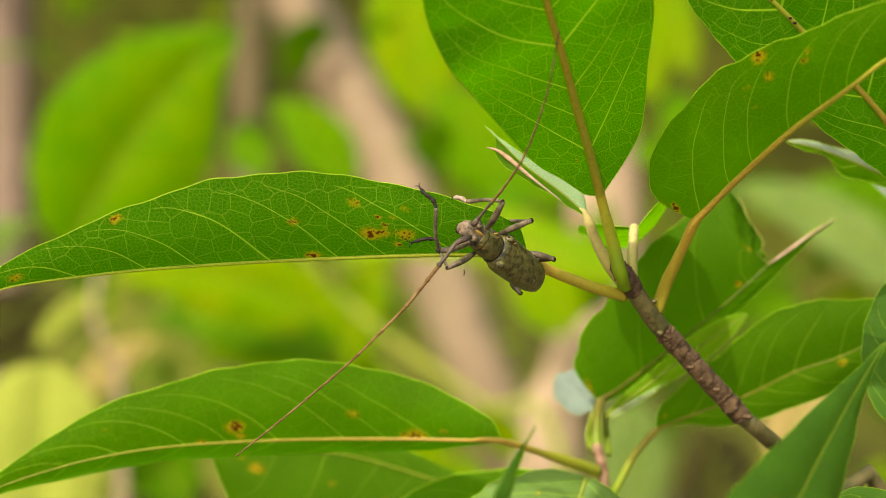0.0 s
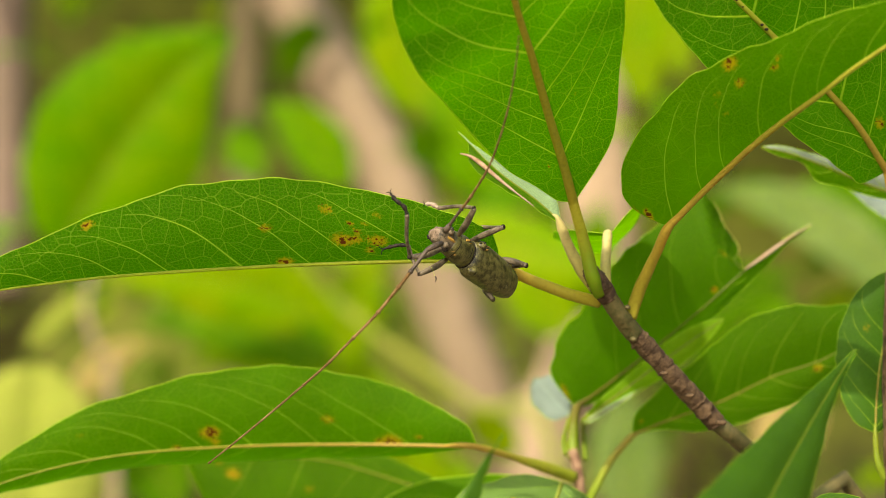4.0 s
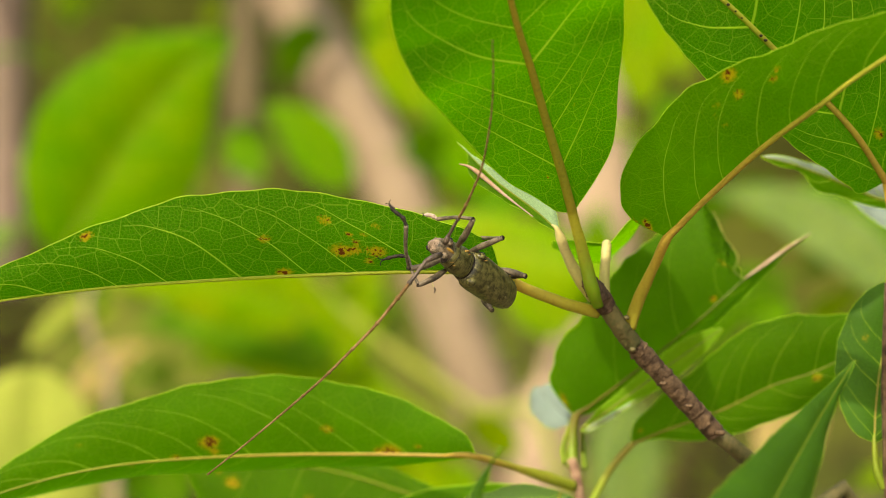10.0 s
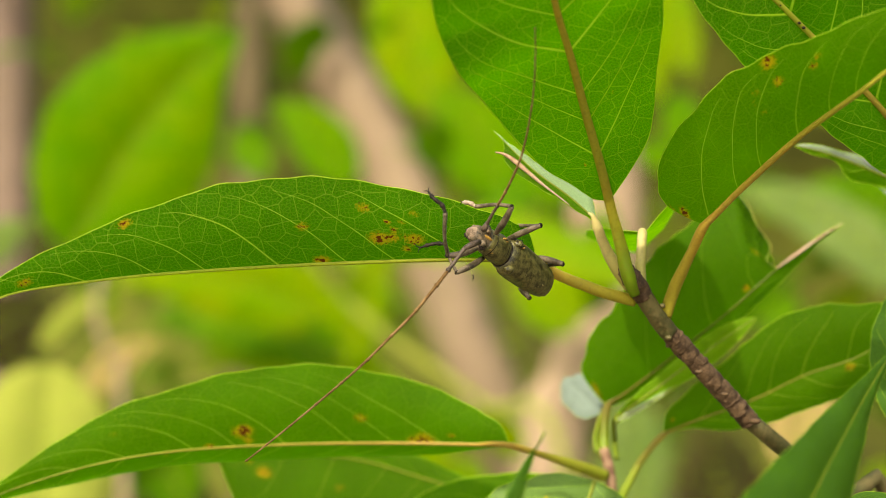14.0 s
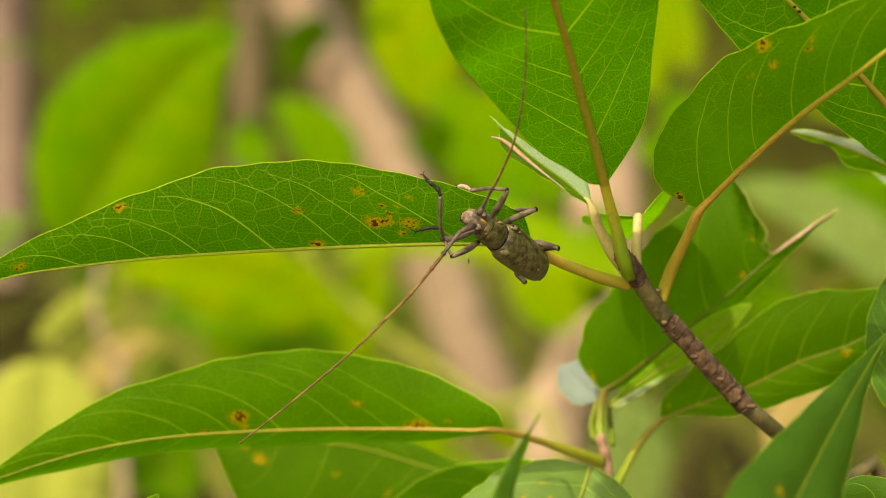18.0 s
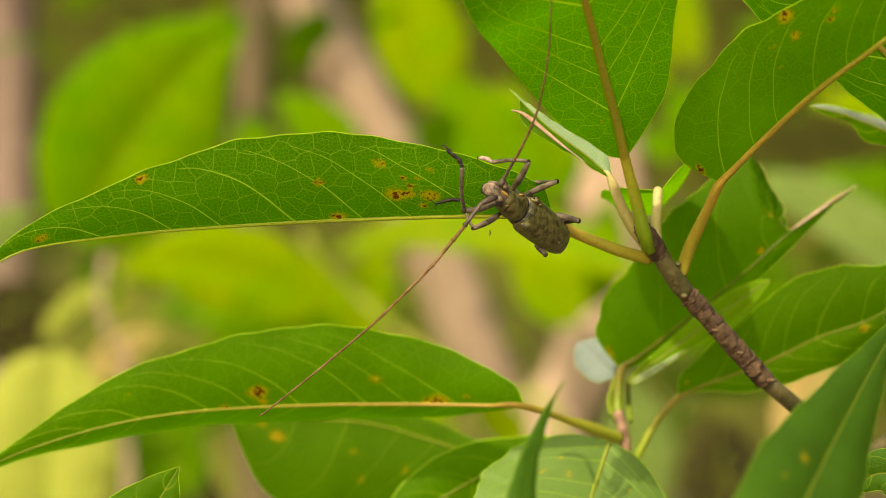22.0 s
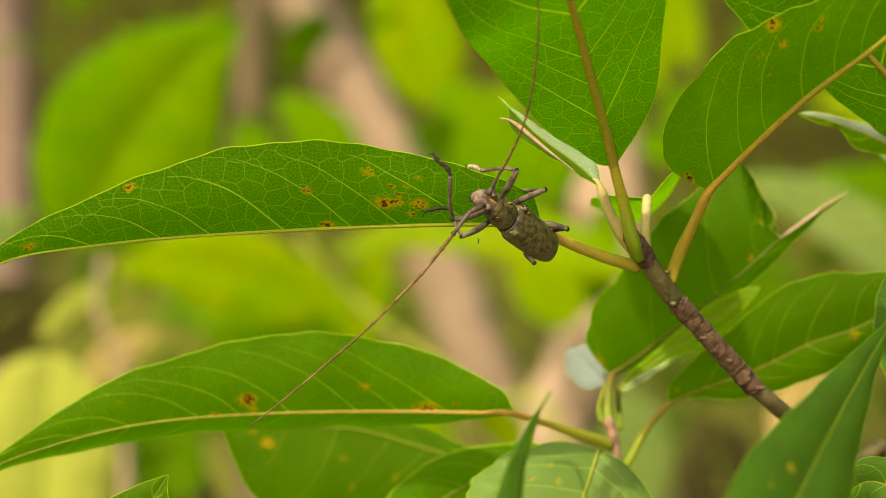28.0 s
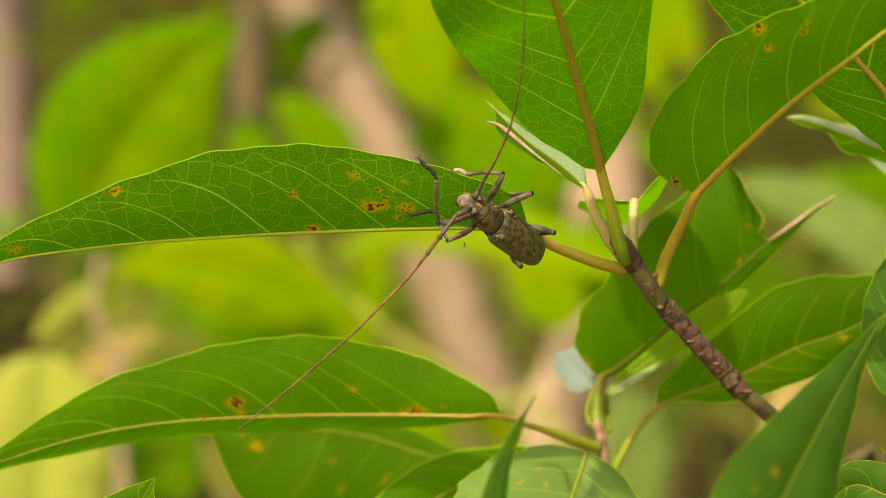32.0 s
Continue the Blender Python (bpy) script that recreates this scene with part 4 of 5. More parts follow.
E_END = BODY * 0.60
wings = [(-0.8, 0.7, 0.6, 0.4), (-0.3, 2.4, 1.7, 0.7), (1.0, 3.9, 2.8, 1.0), (3.0, 4.8, 3.5, 1.4), (7, 5.4, 4.1, 1.7), (12, 5.8, 4.4, 1.9), (18, 6.0, 4.5, 2.1), (E_END - 2.5, 6.1, 4.4, 2.1), (E_END - 0.9, 5.8, 3.9, 2.0), (E_END, 4.4, 2.8, 1.6)]
for h in (1, -1):
    w = beetle_part("wing_case", loft(wings, 26, h, 0.25), SHELL, "mottled olive-brown wing case with pale specks")
    rng = random.Random(7 + h)
    for _ in range(30):
        y, t = rng.uniform(1.0, E_END * 0.66), rng.uniform(0.1, 1.25)
        k = [np.interp(y, [r[0] for r in wings], [r[j] for r in wings]) for j in (1, 2)]
        q = knob(w, body(h * (k[0] * math.cos(t) ** 0.85 - 0.12), y, k[1] * math.sin(t) ** 0.9 - 0.22), rng.uniform(0.30, 0.46), 0.9, SPECK, "pale_speck")
    knob(w, body(h * 4.2, E_END - 2.0, 2.7), 1.75, 0.85, SHELL, "shoulder_bump")
    if h > 0:
        for _ in range(24):
            a, b = rng.uniform(0.0, 1.3) , rng.uniform(0, 6.28)
            knob(w, body(4.2 + 1.75 * math.sin(a) * math.cos(b), E_END - 2.0 + 1.75 * math.sin(a) * math.sin(b), 2.75 + 1.5 * math.cos(a)), rng.uniform(0.14, 0.30), 0.7, LIMB_DARK, "dark_granule")
        for x, y, r in ((-0.5, -1.3, 0.8), (0.6, -1.7, 0.55)):
            knob(w, body(4.2 + x, E_END - 2.0 + y, 3.75), r, 0.4, OCHRE, "ochre_patch")
beetle_part("abdomen", loft([(1, 0.6, 0.3, 1.0), (5, 3.6, 0.5, 3.0), (14, 4.8, 0.6, 4.2), (22, 5.0, 0.6, 4.6), (E_END, 4.6, 0.6, 4.4)]), LIMB, "grey underside")
P0, P1 = E_END - 0.3, BODY * 0.84
beetle_part("thorax", loft([(P0, 3.6, 2.4, 3.2), (P0 + 0.8, 4.3, 3.2, 3.6), (P0 + 1.8, 4.1, 3.1, 3.5), (P0 + 3.6, 4.6, 3.6, 3.7), (P0 + 5.2, 4.5, 3.6, 3.8), (P0 + 7, 4.2, 3.4, 3.6), (P0 + 8, 3.9, 3.2, 3.5), (P1 - 0.8, 4.0, 3.2, 3.5), (P1, 3.5, 2.7, 3.1)]), SHELL, "ridged olive-brown thorax with ochre streaks")
for q in range(2):
    y = P0 + 2.2 + q * 6.0
    ring = [body(4.25 * math.cos(t), y + 0.25 * math.sin(3 * t + q), 3.2 * math.sin(t)) for t in np.linspace(0.15, math.pi - 0.15, 24)]
    beetle_part("thorax_groove", tube(ring, (0.10, 0.15, 0.10), 6), LIMB_DARK)
ring = [body(4.2 * math.cos(t), P0 + 0.2, 3.0 * math.sin(t)) for t in np.linspace(0.05, math.pi - 0.05, 24)]
beetle_part("waist_seam", tube(ring, (0.22, 0.30, 0.22), 8), LIMB_DARK, "black seam behind the thorax")
for x, y, z, r in ((3.0, P0 + 5.2, 2.7, 1.1), (2.5, P0 + 4.0, 2.8, 0.8), (-2.5, P1 - 1.2, 2.2, 0.7), (-3.0, P1 - 2.6, 2.3, 0.5)):
    knob(beetle, body(x, y, z - 0.15 * r), r, 0.35, OCHRE, "ochre_patch")
H1 = BODY - 0.9
head = beetle_part("head", loft([(P1 - 1, 3.3, 2.6, 3.0), (P1 + 1, 3.1, 2.7, 3.4), (P1 + 2.6, 3.0, 2.5, 3.8), (H1 - 1.4, 2.8, 2.2, 3.8), (H1 - 0.5, 2.3, 1.6, 3.2), (H1, 1.4, 0.9, 2.6)]), HEAD_SKIN, "olive-brown head with a pinkish face and an ochre stripe")
beetle_part("forehead_stripe", tube([body(0.2, y, 2.45 - 0.07 * (y - P1 - 0.5) ** 2) for y in np.linspace(P1 - 1.5, H1 - 0.8, 14)], (0.25, 0.5, 0.55, 0.3), 8), OCHRE, "ochre stripe", head)
beetle_part("face", loft([(H1 - 0.9, 1.9, 1.1, 3.6), (H1 - 0.5, 1.9, 1.15, 3.6), (H1 - 0.1, 1.6, 1.0, 3.2), (H1 + 0.25, 1.0, 0.5, 2.2)]), FACE, "pinkish grey face", head)
for h in (1, -1):
    knob(head, body(h * 2.5, P1 + 2.0, 1.3), 1.35, 1.2, EYE, "eye")
    knob(head, body(h * 1.7, H1 - 0.7, -1.4), 0.6, 1.2, FACE, "cheek")
    beetle_part("jaw", tube([body(h * 1.2, H1 - 2.2, -3.2), body(h * 1.1, H1 - 1.6, -4.0), body(h * 0.4, H1 - 1.3, -4.6)], (0.7, 0.5, 0.2), 10), LIMB_DARK, "dark jaw", head)
    knob(head, body(h * 1.5, H1 - 1.3, 1.1), 0.6, 0.8, SHELL, "brow")
    beetle_part("antenna_socket", tube([body(h * 1.9, P1 + 2.4, 1.9), body(h * 2.4, P1 + 3.4, 2.9)], (1.1, 0.9), 14), HEAD_SKIN, "", head)


def feeler(places, radius, joints):
    """A jointed antenna: its first place is the pivot; thickened at each joint."""
    base = places[0].copy()
    c = spline([np.array(p) for p in places], 240)
    taper = np.interp(np.linspace(0, 1, 241), np.linspace(0, 1, 8), np.array((1, 0.82, 0.70, 0.6, 0.54, 0.48, 0.42, 0.34)) * radius)
    stops = [int(j * 240) for j in joints] + [240]
    first = None
    for a, b in zip(stops, stops[1:]):
        r = taper[a:b + 1].copy()
        r[0] *= 0.8
        r[-3:-1] *= 1.45
        ob = beetle_part("antenna" if first is None else "antenna_segment", tube(c[a:b + 1], r, 10), HORN_BASE if a < 24 else HORN,
                         "very long thin brown jointed antenna" if first is None else "", first, base)
        first = first or ob
    return first


low_horn = feeler([mm(3.8, 740, 1.8), mm(-1.7, 737, -5.5), mm(-5.5, 736, -10.3), mm(-11.2, 735, -17.2), mm(-18.5, 735, -24.6), mm(-26.3, 736, -32.3), mm(-37.2, 738, -41.7), mm(-48.9, 740, -51.4), mm(-61.2, 742, -61.2)],
                  0.64, (0.0, 0.1, 0.165, 0.27, 0.38, 0.49, 0.6, 0.71, 0.82, 0.92))
high_horn = feeler([mm(10.3, 742, 8.8), mm(12.9, 738, 12.1), mm(17.1, 732, 17.1), mm(22.5, 724, 25.1), mm(26.1, 716, 33.5), mm(29.0, 708, 42.8), mm(30.9, 700, 52.1), mm(31.7, 695, 58.0), mm(32.0, 693, 59.7)],
                   0.50, (0.0, 0.12, 0.2, 0.31, 0.42, 0.53, 0.64, 0.75, 0.86, 0.95))
beetle_part("scape", tube([mm(8.0, 744, 3.5), mm(6.0, 741, 2.8), mm(3.7, 740, 1.7)], (0.85, 0.95, 0.72), 14), HORN_BASE, "thick first joint", low_horn, low_horn.location + beetle.location)
beetle_part("scape", tube([mm(9.0, 744, 7.2), mm(9.7, 743, 8.0), mm(10.5, 742, 9.2)], (0.95, 0.95, 0.62), 14), HORN_BASE, "thick first joint", high_horn, high_horn.location + beetle.location)


def limb(name, thigh, shin, foot, r, label="", sole=LIMB_DARK):
    """A leg: thigh, shin and foot, each a run of places."""
    vs, fs = tube(spline([np.array(p) for p in thigh], 16), (r * 0.7, r * 1.0, r * 0.95, r * 0.7), 14)
    ob = beetle_part(name, (vs, fs), LIMB, label or "greyish brown leg")
    base = ob.location + beetle.location
    beetle_part("knee", tube([thigh[-1] + (shin[0] - thigh[-1]) * 0, thigh[-1] * 0.93 + shin[1] * 0.07], (r * 0.85, r * 0.7), 12), LIMB_DARK, "", ob, base)
    beetle_part("shin", tube(spline([np.array(p) for p in shin], 16), (r * 0.55, r * 0.5, r * 0.55, r * 0.62), 12), LIMB, "", ob, base)
    if foot:
        c = spline([np.array(p) for p in foot], 30)
        beetle_part("foot", tube(c, (r * 0.5, r * 0.66, r * 0.55, r * 0.62, r * 0.25), 10, lambda s, a: 1 + 0.13 * math.cos(2 * math.pi * 4 * s)), sole, "dark jointed foot" if sole is LIMB_DARK else "pale jointed foot", ob, base)
        e = Vector(c[-1])
        d = (e - Vector(c[-4])).normalized()
        q = d.cross(Vector((0, 1, 0)))
        for s in (1, -1):
            beetle_part("claw", tube(spline([np.array(e), np.array(e + d * 0.0009 + q * 0.0006 * s), np.array(e + d * 0.0012 + q * 0.0014 * s)], 6), (0.22, 0.08), 6), LIMB_DARK, "", ob, base)
    return ob


limb("front_leg", [mm(7.8, 750, 1.9), mm(2.7, 743, 0.0), mm(-1.3, 742, -0.5)], [mm(-1.3, 742, -0.5), mm(-2.2, 736, 5.1), mm(-2.0, 732, 12.0)], [mm(-2.0, 732, 12.0), mm(-3.0, 732, 14.3), mm(-5.3, 732, 16.1), mm(-6.9, 734, 18.2)], 1.06)
limb("front_leg", [mm(13.2, 750, 6.2), mm(15.4, 744, 9.5), mm(17.6, 740, 13.8)], [mm(17.6, 740, 14.0), mm(13.1, 744, 14.6), mm(7.1, 748, 14.1)], [mm(7.1, 748, 14.1), mm(5.2, 749, 15.2), mm(3.2, 752, 15.4)], 1.06, sole=LIMB_PALE)
limb("middle_leg", [mm(9.5, 758, -1.2), mm(5.8, 752, -3.6), mm(1.5, 750, -5.6)], [mm(1.5, 750, -5.6), mm(-0.2, 753, -2.4), mm(-2.0, 756, 2.9)], [mm(-2.0, 756, 2.9), mm(-4.6, 757, 3.1), mm(-7.2, 757, 2.6), mm(-9.4, 757, 1.9)], 0.98)
limb("middle_leg", [mm(17.1, 762, 4.5), mm(21.1, 758, 6.3), mm(26.5, 754, 8.5)], [mm(26.5, 754, 8.5), mm(23.6, 760, 8.5), mm(20.4, 768, 8.6)], (), 0.98)
limb("hind_leg", [mm(25.5, 778, -1.2), mm(29.8, 774, -1.9), mm(33.9, 770, -3.1)], [mm(33.9, 770, -3.1), mm(30.7, 776, -3.5), mm(28.2, 784, -3.4)], (), 1.05)
limb("hind_leg", [mm(21.0, 772, -10.6), mm(22.5, 770, -12.1), mm(23.7, 769, -13.5)], [mm(23.7, 769, -13.5), mm(22.4, 778, -10.3), mm(21.3, 784, -6.9)], (), 0.95)


# a scrap of plant hanging by a thread under the beetle
scrap = thing("plant_fragment", mm(3.2, 744, -1.0), "tiny dark plant fragment hanging by a thread", "debris")
vs, fs = tube(spline([np.array(mm(3.2, 744, -1.0)), np.array(mm(5.2, 744, -4.0)), np.array(mm(6.1, 744, -6.2))], 12) - np.array(scrap.location), (0.02, 0.02), 5)
part("thread", mesh_of("thread", vs, fs, RIB_GREEN), scrap)
vs, fs = tube(spline([np.array(mm(6.1, 744, -6.1)), np.array(mm(6.4, 744, -6.9)), np.array(mm(6.1, 744, -7.9))], 10) - np.array(scrap.location), (0.10, 0.22, 0.18, 0.08), 8)
part("fragment", mesh_of("fragment", vs, fs, LIMB_DARK), scrap)


# ---- out of focus plants and trunks behind ----
def far_leaf(rib, left, right, mat, label, stalk_to):
    """A leaf on its own bent stalk that comes up from the ground."""
    ob = thing("shrub_leaf", Vector((stalk_to[0], stalk_to[1], 0)), label, "plant")
    leaf(ob, rib, [(1, -10, 0, left, 0.1, mat), (-1, 10, 0, right, 0.1, mat)], mat=mat, veins=6, nu=36, nv=8, thick=(1.6, 0.5), rim=0, wave=2.0, vein_r=0.4)
    low = np.array((stalk_to[0], stalk_to[1], 0.0))
    top = np.array(rib[0])
    vs, fs = tube(spline([top, top * 0.7 + low * 0.3 + np.array((0.01, 0, -0.03)), low], 30) - np.array(ob.location), (1.0, 1.4, 2.4), 8)
    part("stalk", mesh_of("stalk", vs, fs, FAR_GREEN), ob)
    return ob


def below(p, dx=0.0, dy=0.0):
    return (p[0] + dx, p[1] + dy)


def shape(widest, length_at=0.45, blunt=False):
    if blunt:
        return [(0, 2), (0.04, widest * 0.4), (0.15, widest * 0.75), (0.3, widest * 0.95), (0.55, widest), (0.75, widest * 0.9), (0.88, widest * 0.66), (0.96, widest * 0.36), (1, 2)]
    return [(0, 2), (0.04, widest * 0.35), (0.15, widest * 0.72), (0.3, widest * 0.95), (length_at, widest), (0.65, widest * 0.8), (0.82, widest * 0.45), (0.94, widest * 0.15), (1, 1)]


FAR = [
    # base, tip, left and right half widths (mm), material, what it is
    (mm(-439.1, 2940, -6.0), mm(-233.0, 2910, 255.9), 104, 96, FAR_TIP, "large out-of-focus green leaf with a yellowing tip"),
    (mm(243.3, 3220, -42.7), mm(-165.7, 3290, -20.0), 34, 39, FAR_LIME, "lime green leaf behind the twig"),
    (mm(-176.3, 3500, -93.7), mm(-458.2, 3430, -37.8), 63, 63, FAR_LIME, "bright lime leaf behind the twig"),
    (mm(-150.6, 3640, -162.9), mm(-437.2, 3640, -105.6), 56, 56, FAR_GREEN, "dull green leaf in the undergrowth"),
    (mm(-122.4, 4060, -136.1), mm(-533.3, 4060, -53.9), 64, 56, FAR_LIME, "bright lime leaf, patch of light in its colour"),
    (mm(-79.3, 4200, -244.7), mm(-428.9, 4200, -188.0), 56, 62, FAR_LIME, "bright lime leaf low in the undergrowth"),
    (mm(299.6, 3640, 213.7), mm(266.9, 3640, 467.5), 46, 44, FAR_LIME, "lime leaf between the upright leaves"),
    (mm(-22.7, 4200, 227.7), mm(-117.1, 4200, 492.1), 70, 84, FAR_LIME, "lime green leaf high in the undergrowth"),
    (mm(102.3, 3920, 80.2), mm(-21.2, 3920, 256.6), 66, 66, FAR_TIP, "green leaf high in the undergrowth"),
    (mm(-160.1, 4340, 108.3), mm(-306.5, 4340, 254.8), 49, 56, FAR_TIP, "olive green leaf in the undergrowth"),
    (mm(356.0, 3640, 250.0), mm(318.0, 3640, 430.0), 24, 26, FAR_LIME, "yellow-green leaf in the undergrowth"),
    (mm(593.0, 3080, -61.7), mm(336.7, 3080, 76.9), 39, 34, FAR_GREY, "pale grey-green leaf in the undergrowth"),
    (mm(721.1, 3500, 8.7), mm(429.8, 3500, 48.0), 48, 48, FAR_GREEN, "green leaf behind the stem"),
    (mm(733.5, 3640, 140.0), mm(528.9, 3640, 197.3), 36, 42, FAR_LIME, "lime green leaf beside the stem"),
    (mm(192.1, 3780, -126.7), mm(81.6, 3780, -7.7), 50, 56, FAR_LIME, "lime leaf under the beetle, sunlight in its colour"),
    (mm(-309.5, 3780, -33.2), mm(-156.4, 3780, -135.2), 42, 50, FAR_LIME, "lime leaf near the vine, sunlight in its colour"),
    (mm(-387.5, 2380, -293.9), mm(-376.8, 2380, -106.5), 70, 62, FAR_PALE, "pale yellow-green leaf, sunlight put into its colour"),
    (mm(-504.9, 2660, -23.3), mm(-433.1, 2660, 30.5), 22, 22, FAR_GREY, "pale grey-green leaf tip"),
    (mm(324.4, 2380, -208.2), mm(367.2, 2380, -106.5), 34, 31, FAR_YELLOW, "dying orange-yellow leaf on its stalk"),
    (mm(-300.2, 2940, -303.5), mm(-392.8, 2940, -164.6), 48, 42, FAR_GREEN, "dull green leaf low down"),
    (mm(264.6, 3400, -373.9), mm(245.5, 3400, -167.5), 50, 50, FAR_GREY, "pale grey-green leaf below the shoot"),
    (mm(154.4, 3900, 62.3), mm(176.3, 3900, 211.4), 50, 50, FAR_TIP, "green leaf lit from above"),
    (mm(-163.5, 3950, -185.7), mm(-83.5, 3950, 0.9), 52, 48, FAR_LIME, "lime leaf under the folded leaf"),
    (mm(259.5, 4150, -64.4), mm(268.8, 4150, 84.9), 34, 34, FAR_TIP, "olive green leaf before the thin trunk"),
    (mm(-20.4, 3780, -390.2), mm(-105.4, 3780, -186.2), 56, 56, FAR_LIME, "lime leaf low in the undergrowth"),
    # dark leaves added where the undergrowth is only in shade
    (mm(382.4, 3360, -392.2), mm(344.6, 3360, -226.0), 62, 62, FAR_SHADE, "dark brown leaf, shade put into its colour"),
    (mm(-350.5, 3220, -390.3), mm(-336.0, 3220, -260.0), 56, 56, FAR_SHADE, "dark brown leaf low down, shade in its colour"),
    (mm(-679.4, 4060, -218.2), mm(-706.8, 4060, -90.4), 48, 48, FAR_SHADE, "dark brown leaf in the undergrowth, shade in its colour"),
    (mm(443.8, 4060, 92.2), mm(439.2, 4060, 274.8), 42, 42, FAR_SHADE, "near-black leaf in the undergrowth, shade in its colour"),
    (mm(-470.0, 2900, -112.0), mm(-392.0, 2900, -52.0), 11, 13, FAR_PALE, "small pale leaf beside a dead twig"),
    (mm(-420.0, 2900, -168.0), mm(-330.0, 2900, -104.0), 18, 22, FAR_YELLOW, "small withered leaf on a dead twig"),
    (mm(-650.0, 3300, -150.0), mm(-500.0, 3300, -72.0), 44, 44, FAR_SHADE, "near-black leaf, shade put into its colour"),
    (mm(311.7, 3500, -156.6), mm(500.6, 3500, -30.7), 48, 48, FAR_GREEN, "green leaf beside the twig"),
]
for base, tip, wl, wr, mat, what in FAR:
    a, b = np.array(base), np.array(tip)
    bend = np.array((0, 0, 0.02)) * np.linalg.norm(b - a) / 0.2
    ob = far_leaf([Vector(a), Vector(a * 0.67 + b * 0.33 + bend), Vector(a * 0.33 + b * 0.67 + bend), Vector(b)], shape(wl, blunt=mat is FAR_PALE), shape(wr, blunt=mat is FAR_PALE), mat, what, below(base, 0.06, 0.12))


def trunk(places, radii, label, mat=TRUNK):
    """A tree: trunk with places from the ground up, limbs and a loose crown well above the eye."""
    low, top = places[0], places[-1]
    ob = thing("tree", Vector((low[0], low[1], 0)), label, "tree")
    head = Vector((top[0], top[1], 4.6))
    c = spline([np.array(p) for p in places] + [np.array(head)], 80)
    vs, fs = tube(c - np.array(ob.location), tuple(radii) + (radii[-1] * 0.6,), 20, lambda s, a: 1 + 0.05 * math.sin(3 * a + 20 * s) + 0.03 * math.sin(7 * a - 9 * s))
    part("trunk", mesh_of("trunk", vs, fs, mat), ob)
    rng = random.Random(len(label))
    verts, faces = [], []
    for k in range(5):
        a = 2.4 * k + rng.uniform(-0.4, 0.4)
        start = Vector(c[-1 - 3 * k])
        tip = start + Vector((math.cos(a) * 0.9, math.sin(a) * 0.9, rng.uniform(0.5, 1.1)))
        way = spline([np.array(start), np.array(start * 0.5 + tip * 0.5 + Vector((0, 0, 0.12))), np.array(tip)], 12)
        vs, fs = tube(way - np.array(ob.location), (22, 15, 6), 8)
        part("limb", mesh_of("limb", vs, fs, mat), ob)
        for _ in range(70):
            q = Vector(way[rng.randrange(4, 13)]) + Vector((rng.gauss(0, 0.2), rng.gauss(0, 0.2), rng.gauss(0, 0.16))) - ob.location
            m = Matrix.Translation(q) @ Euler((rng.uniform(-0.8, 0.8), rng.uniform(-0.8, 0.8), rng.uniform(0, 6.3))).to_matrix().to_4x4()
            n, size = len(verts), rng.uniform(0.08, 0.14)
            verts += [m @ Vector((x * size, y * size, z * size)) for x, y, z in ((0, -0.5, 0), (0.2, -0.1, 0.04), (0.16, 0.25, 0.02), (0, 0.5, -0.08), (-0.16, 0.25, 0.02), (-0.2, -0.1, 0.04))]
            faces += [(n, n + 1, n + 2, n + 3), (n, n + 3, n + 4, n + 5)]
    part("crown", mesh_of("crown", verts, faces, FAR_GREEN), ob)
    return ob


trunk([Vector((0.55, 5.0, -0.05)), mm(96.7, 5000, -313.7), mm(40.5, 5000, -167.6), mm(-43.9, 5000, 34.9), mm(-139.4, 5000, 231.7), mm(-251.9, 5000, 428.4), mm(-409.3, 5000, 720.8), mm(-656.7, 5000, 1283.1)], (74, 64, 62, 62, 62, 60, 56, 52), "slanting pinkish tan tree trunk")
trunk([Vector((-0.95, 5.4, -0.05)), mm(-952.2, 5400, -314.6), mm(-940.0, 5400, 171.2), mm(-933.9, 5400, 535.6), mm(-927.9, 5400, 1142.8)], (62, 58, 56, 54), "upright pinkish grey tree trunk", TRUNK_GREY)
trunk([Vector((0.10, 4.4, -0.05)), mm(179.1, 4400, -394.8), mm(225.6, 4400, -256.3), mm(258.3, 4400, -147.4), mm(281.0, 4400, -38.6), mm(283.0, 4400, 109.8), mm(263.2, 4400, 337.5), mm(223.6, 4400, 832.2)], (66, 66, 64, 54, 34, 28), "thin pinkish tan tree trunk", TRUNK_SUNLIT)
trunk([Vector((-0.35, 6.2, -0.05)), mm(-493.6, 6200, -361.2), mm(-486.7, 6200, 196.6), mm(-479.7, 6200, 614.9), mm(-472.7, 6200, 1312.2)], (50, 48, 46, 44), "dim upright brown tree trunk", TRUNK_DIM)
vine = thing("vine", Vector((0.3, 3.2, 0)), "pale green bent vine", "vine")
c = spline([np.array(mm(-186.4, 3200, 7.9)), np.array(mm(-139.6, 3200, -49.7)), np.array(mm(-67.7, 3200, -114.4)), np.array(mm(47.5, 3200, -197.2)), np.array(mm(162.7, 3200, -315.9)), np.array((0.3, 3.2, 0.0))], 60)
vs, fs = tube(c - np.array(vine.location), (5, 7, 8, 9), 10)
part("stem", mesh_of("stem", vs, fs, FAR_PALE), vine)

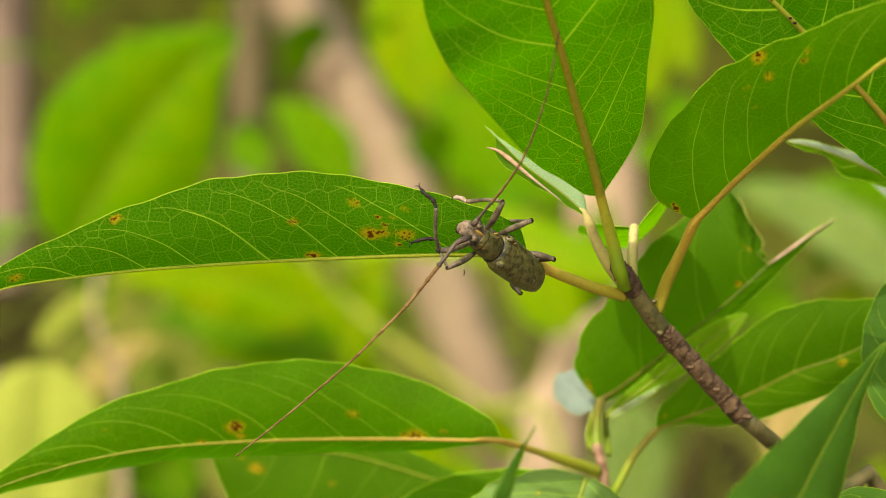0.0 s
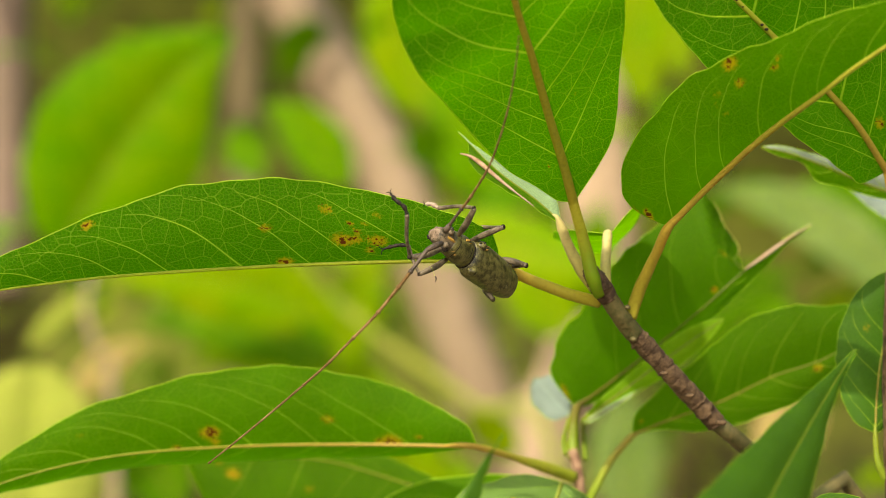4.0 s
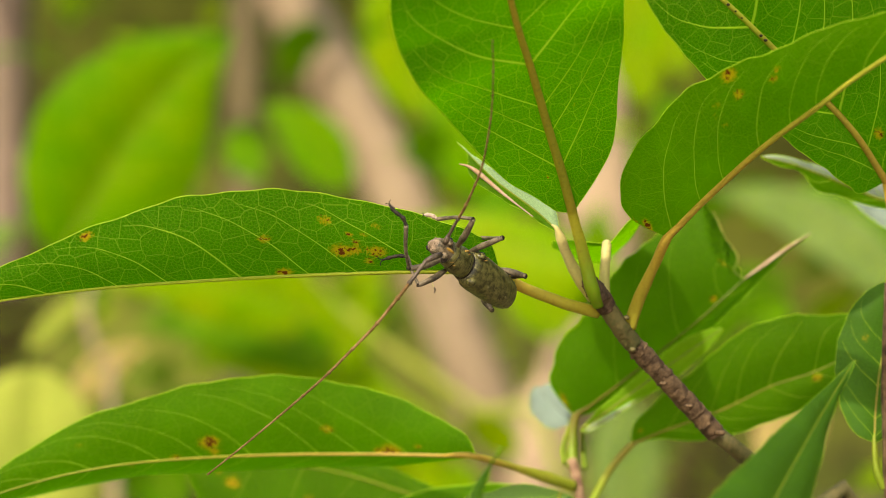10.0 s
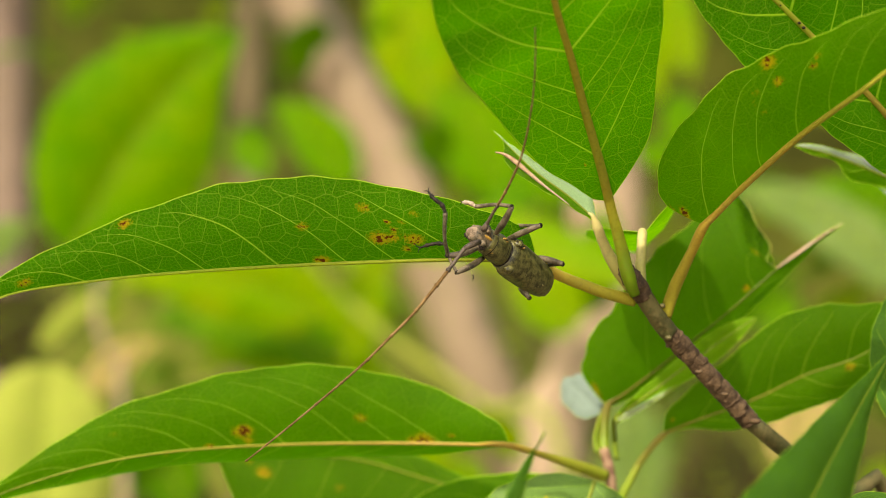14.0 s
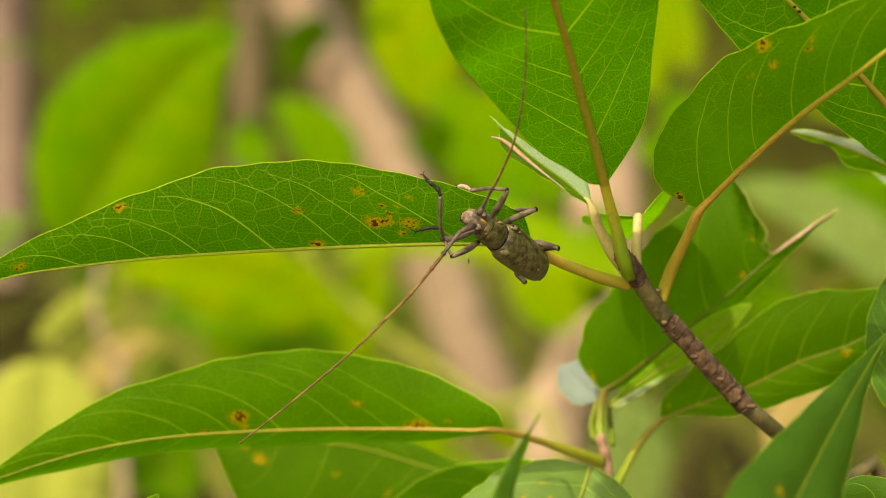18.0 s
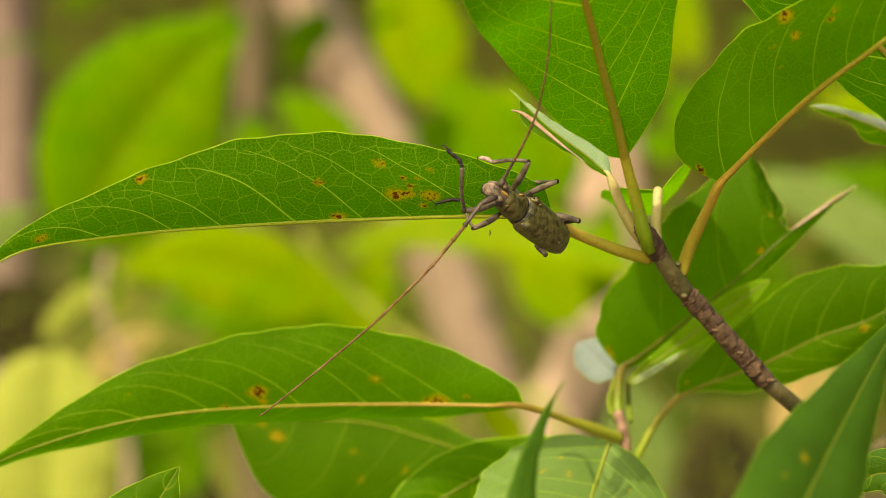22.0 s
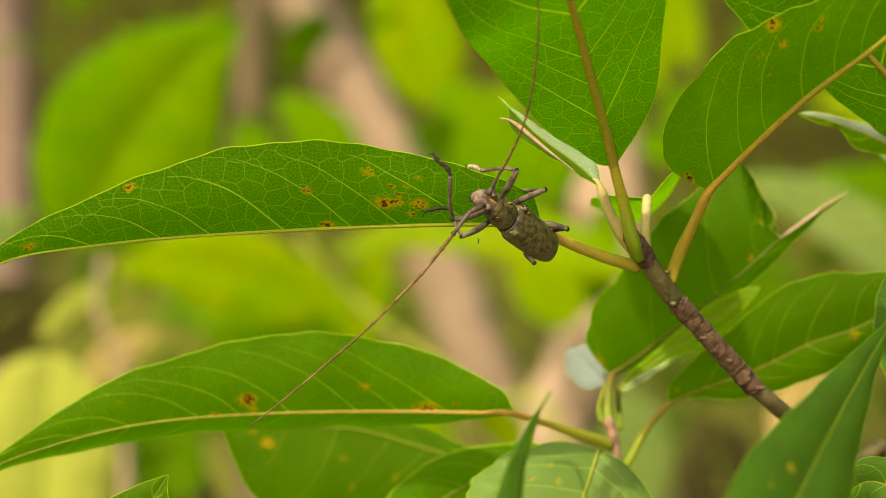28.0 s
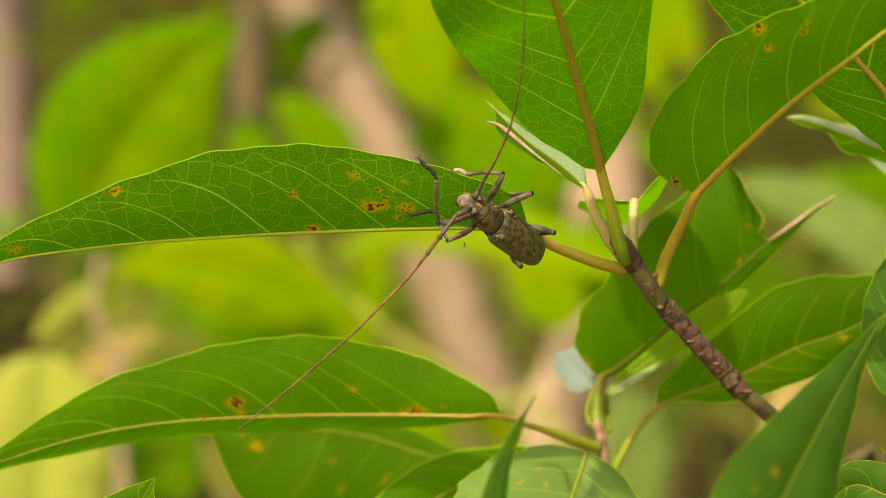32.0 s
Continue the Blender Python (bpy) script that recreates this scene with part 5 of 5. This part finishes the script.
twig_far = thing("dead_twig", Vector((-0.36, 2.9, 0)), "thin tan dead twig in the undergrowth", "twig")
c = spline([np.array(mm(-396.0, 2900, -18.0)), np.array(mm(-404.0, 2900, -72.0)), np.array(mm(-388.0, 2900, -128.0)), np.array(mm(-372.0, 2900, -240.0)), np.array((-0.36, 2.9, 0.0))], 50)
vs, fs = tube(c - np.array(twig_far.location), (4, 7, 6, 7, 8), 10, lambda s, a: 1 + 0.12 * math.sin(40 * s + a))
part("stem", mesh_of("stem", vs, fs, TRUNK), twig_far)

# many small leaves of the undergrowth, in loose sprays
rng = random.Random(11)
for mat, count, what in ((FAR_GREEN, 900, "dense green undergrowth leaves"), (FAR_LIME, 420, "lime green undergrowth leaves"), (FAR_GREY, 120, "pale grey-green undergrowth leaves")):
    verts, faces = [], []
    for _ in range(count):
        y = rng.uniform(3.4, 9.0)
        x, z = rng.uniform(-0.45, 0.45) * y, rng.uniform(0.1, 1.4 + 0.32 * y)
        size = rng.uniform(0.07, 0.16)
        m = Matrix.Translation((x, y, z)) @ Euler((rng.uniform(-1.2, 0.6), rng.uniform(-0.7, 0.7), rng.uniform(0, 6.3))).to_matrix().to_4x4()
        k = len(verts)
        for s in np.linspace(0, 1, 6):
            w = 0.30 * size * math.sin(math.pi * min(1, s * 0.92 + 0.06)) ** 0.8
            for e in (-1, 0, 1):
                verts.append(m @ Vector((e * w, (s - 0.5) * size, -0.25 * size * (s - 0.4) ** 2 + 0.12 * w * abs(e))))
        for q in range(5):
            for e in range(2):
                a = k + q * 3 + e
                faces.append((a, a + 1, a + 4, a + 3))
    tagged(new("undergrowth", mesh_of("undergrowth", verts, faces, mat)), what, "foliage", kind="stuff")


# ---- what moves: the feelers ----
def motions():
    def swing(ob, rows):
        base = ob.location.copy()
        walk(ob, [(t, Matrix.Translation(base) @ pose(0, 0, 0, 0, a, 0)) for t, a in rows])
    # the upper feeler swings slowly to the left of the picture's upright
    swing(high_horn, [(0, 0), (3, -2.6), (5.5, -4.6), (6, -6.2), (7, -7.0), (8, -9.4), (9, -8.9), (10, -10.4), (11, -11.6), (11.5, -10.8), (12.5, -12.2), (14, -10.0), (16.5, -11.0), (19, -11.6), (23, -10.6), (28, -10.8), (32, -10.6)])
    swing(low_horn, [(0, 0), (6, -0.3), (13, -0.2), (19, 0.3), (28, -0.3), (32, -0.5)])


motions()
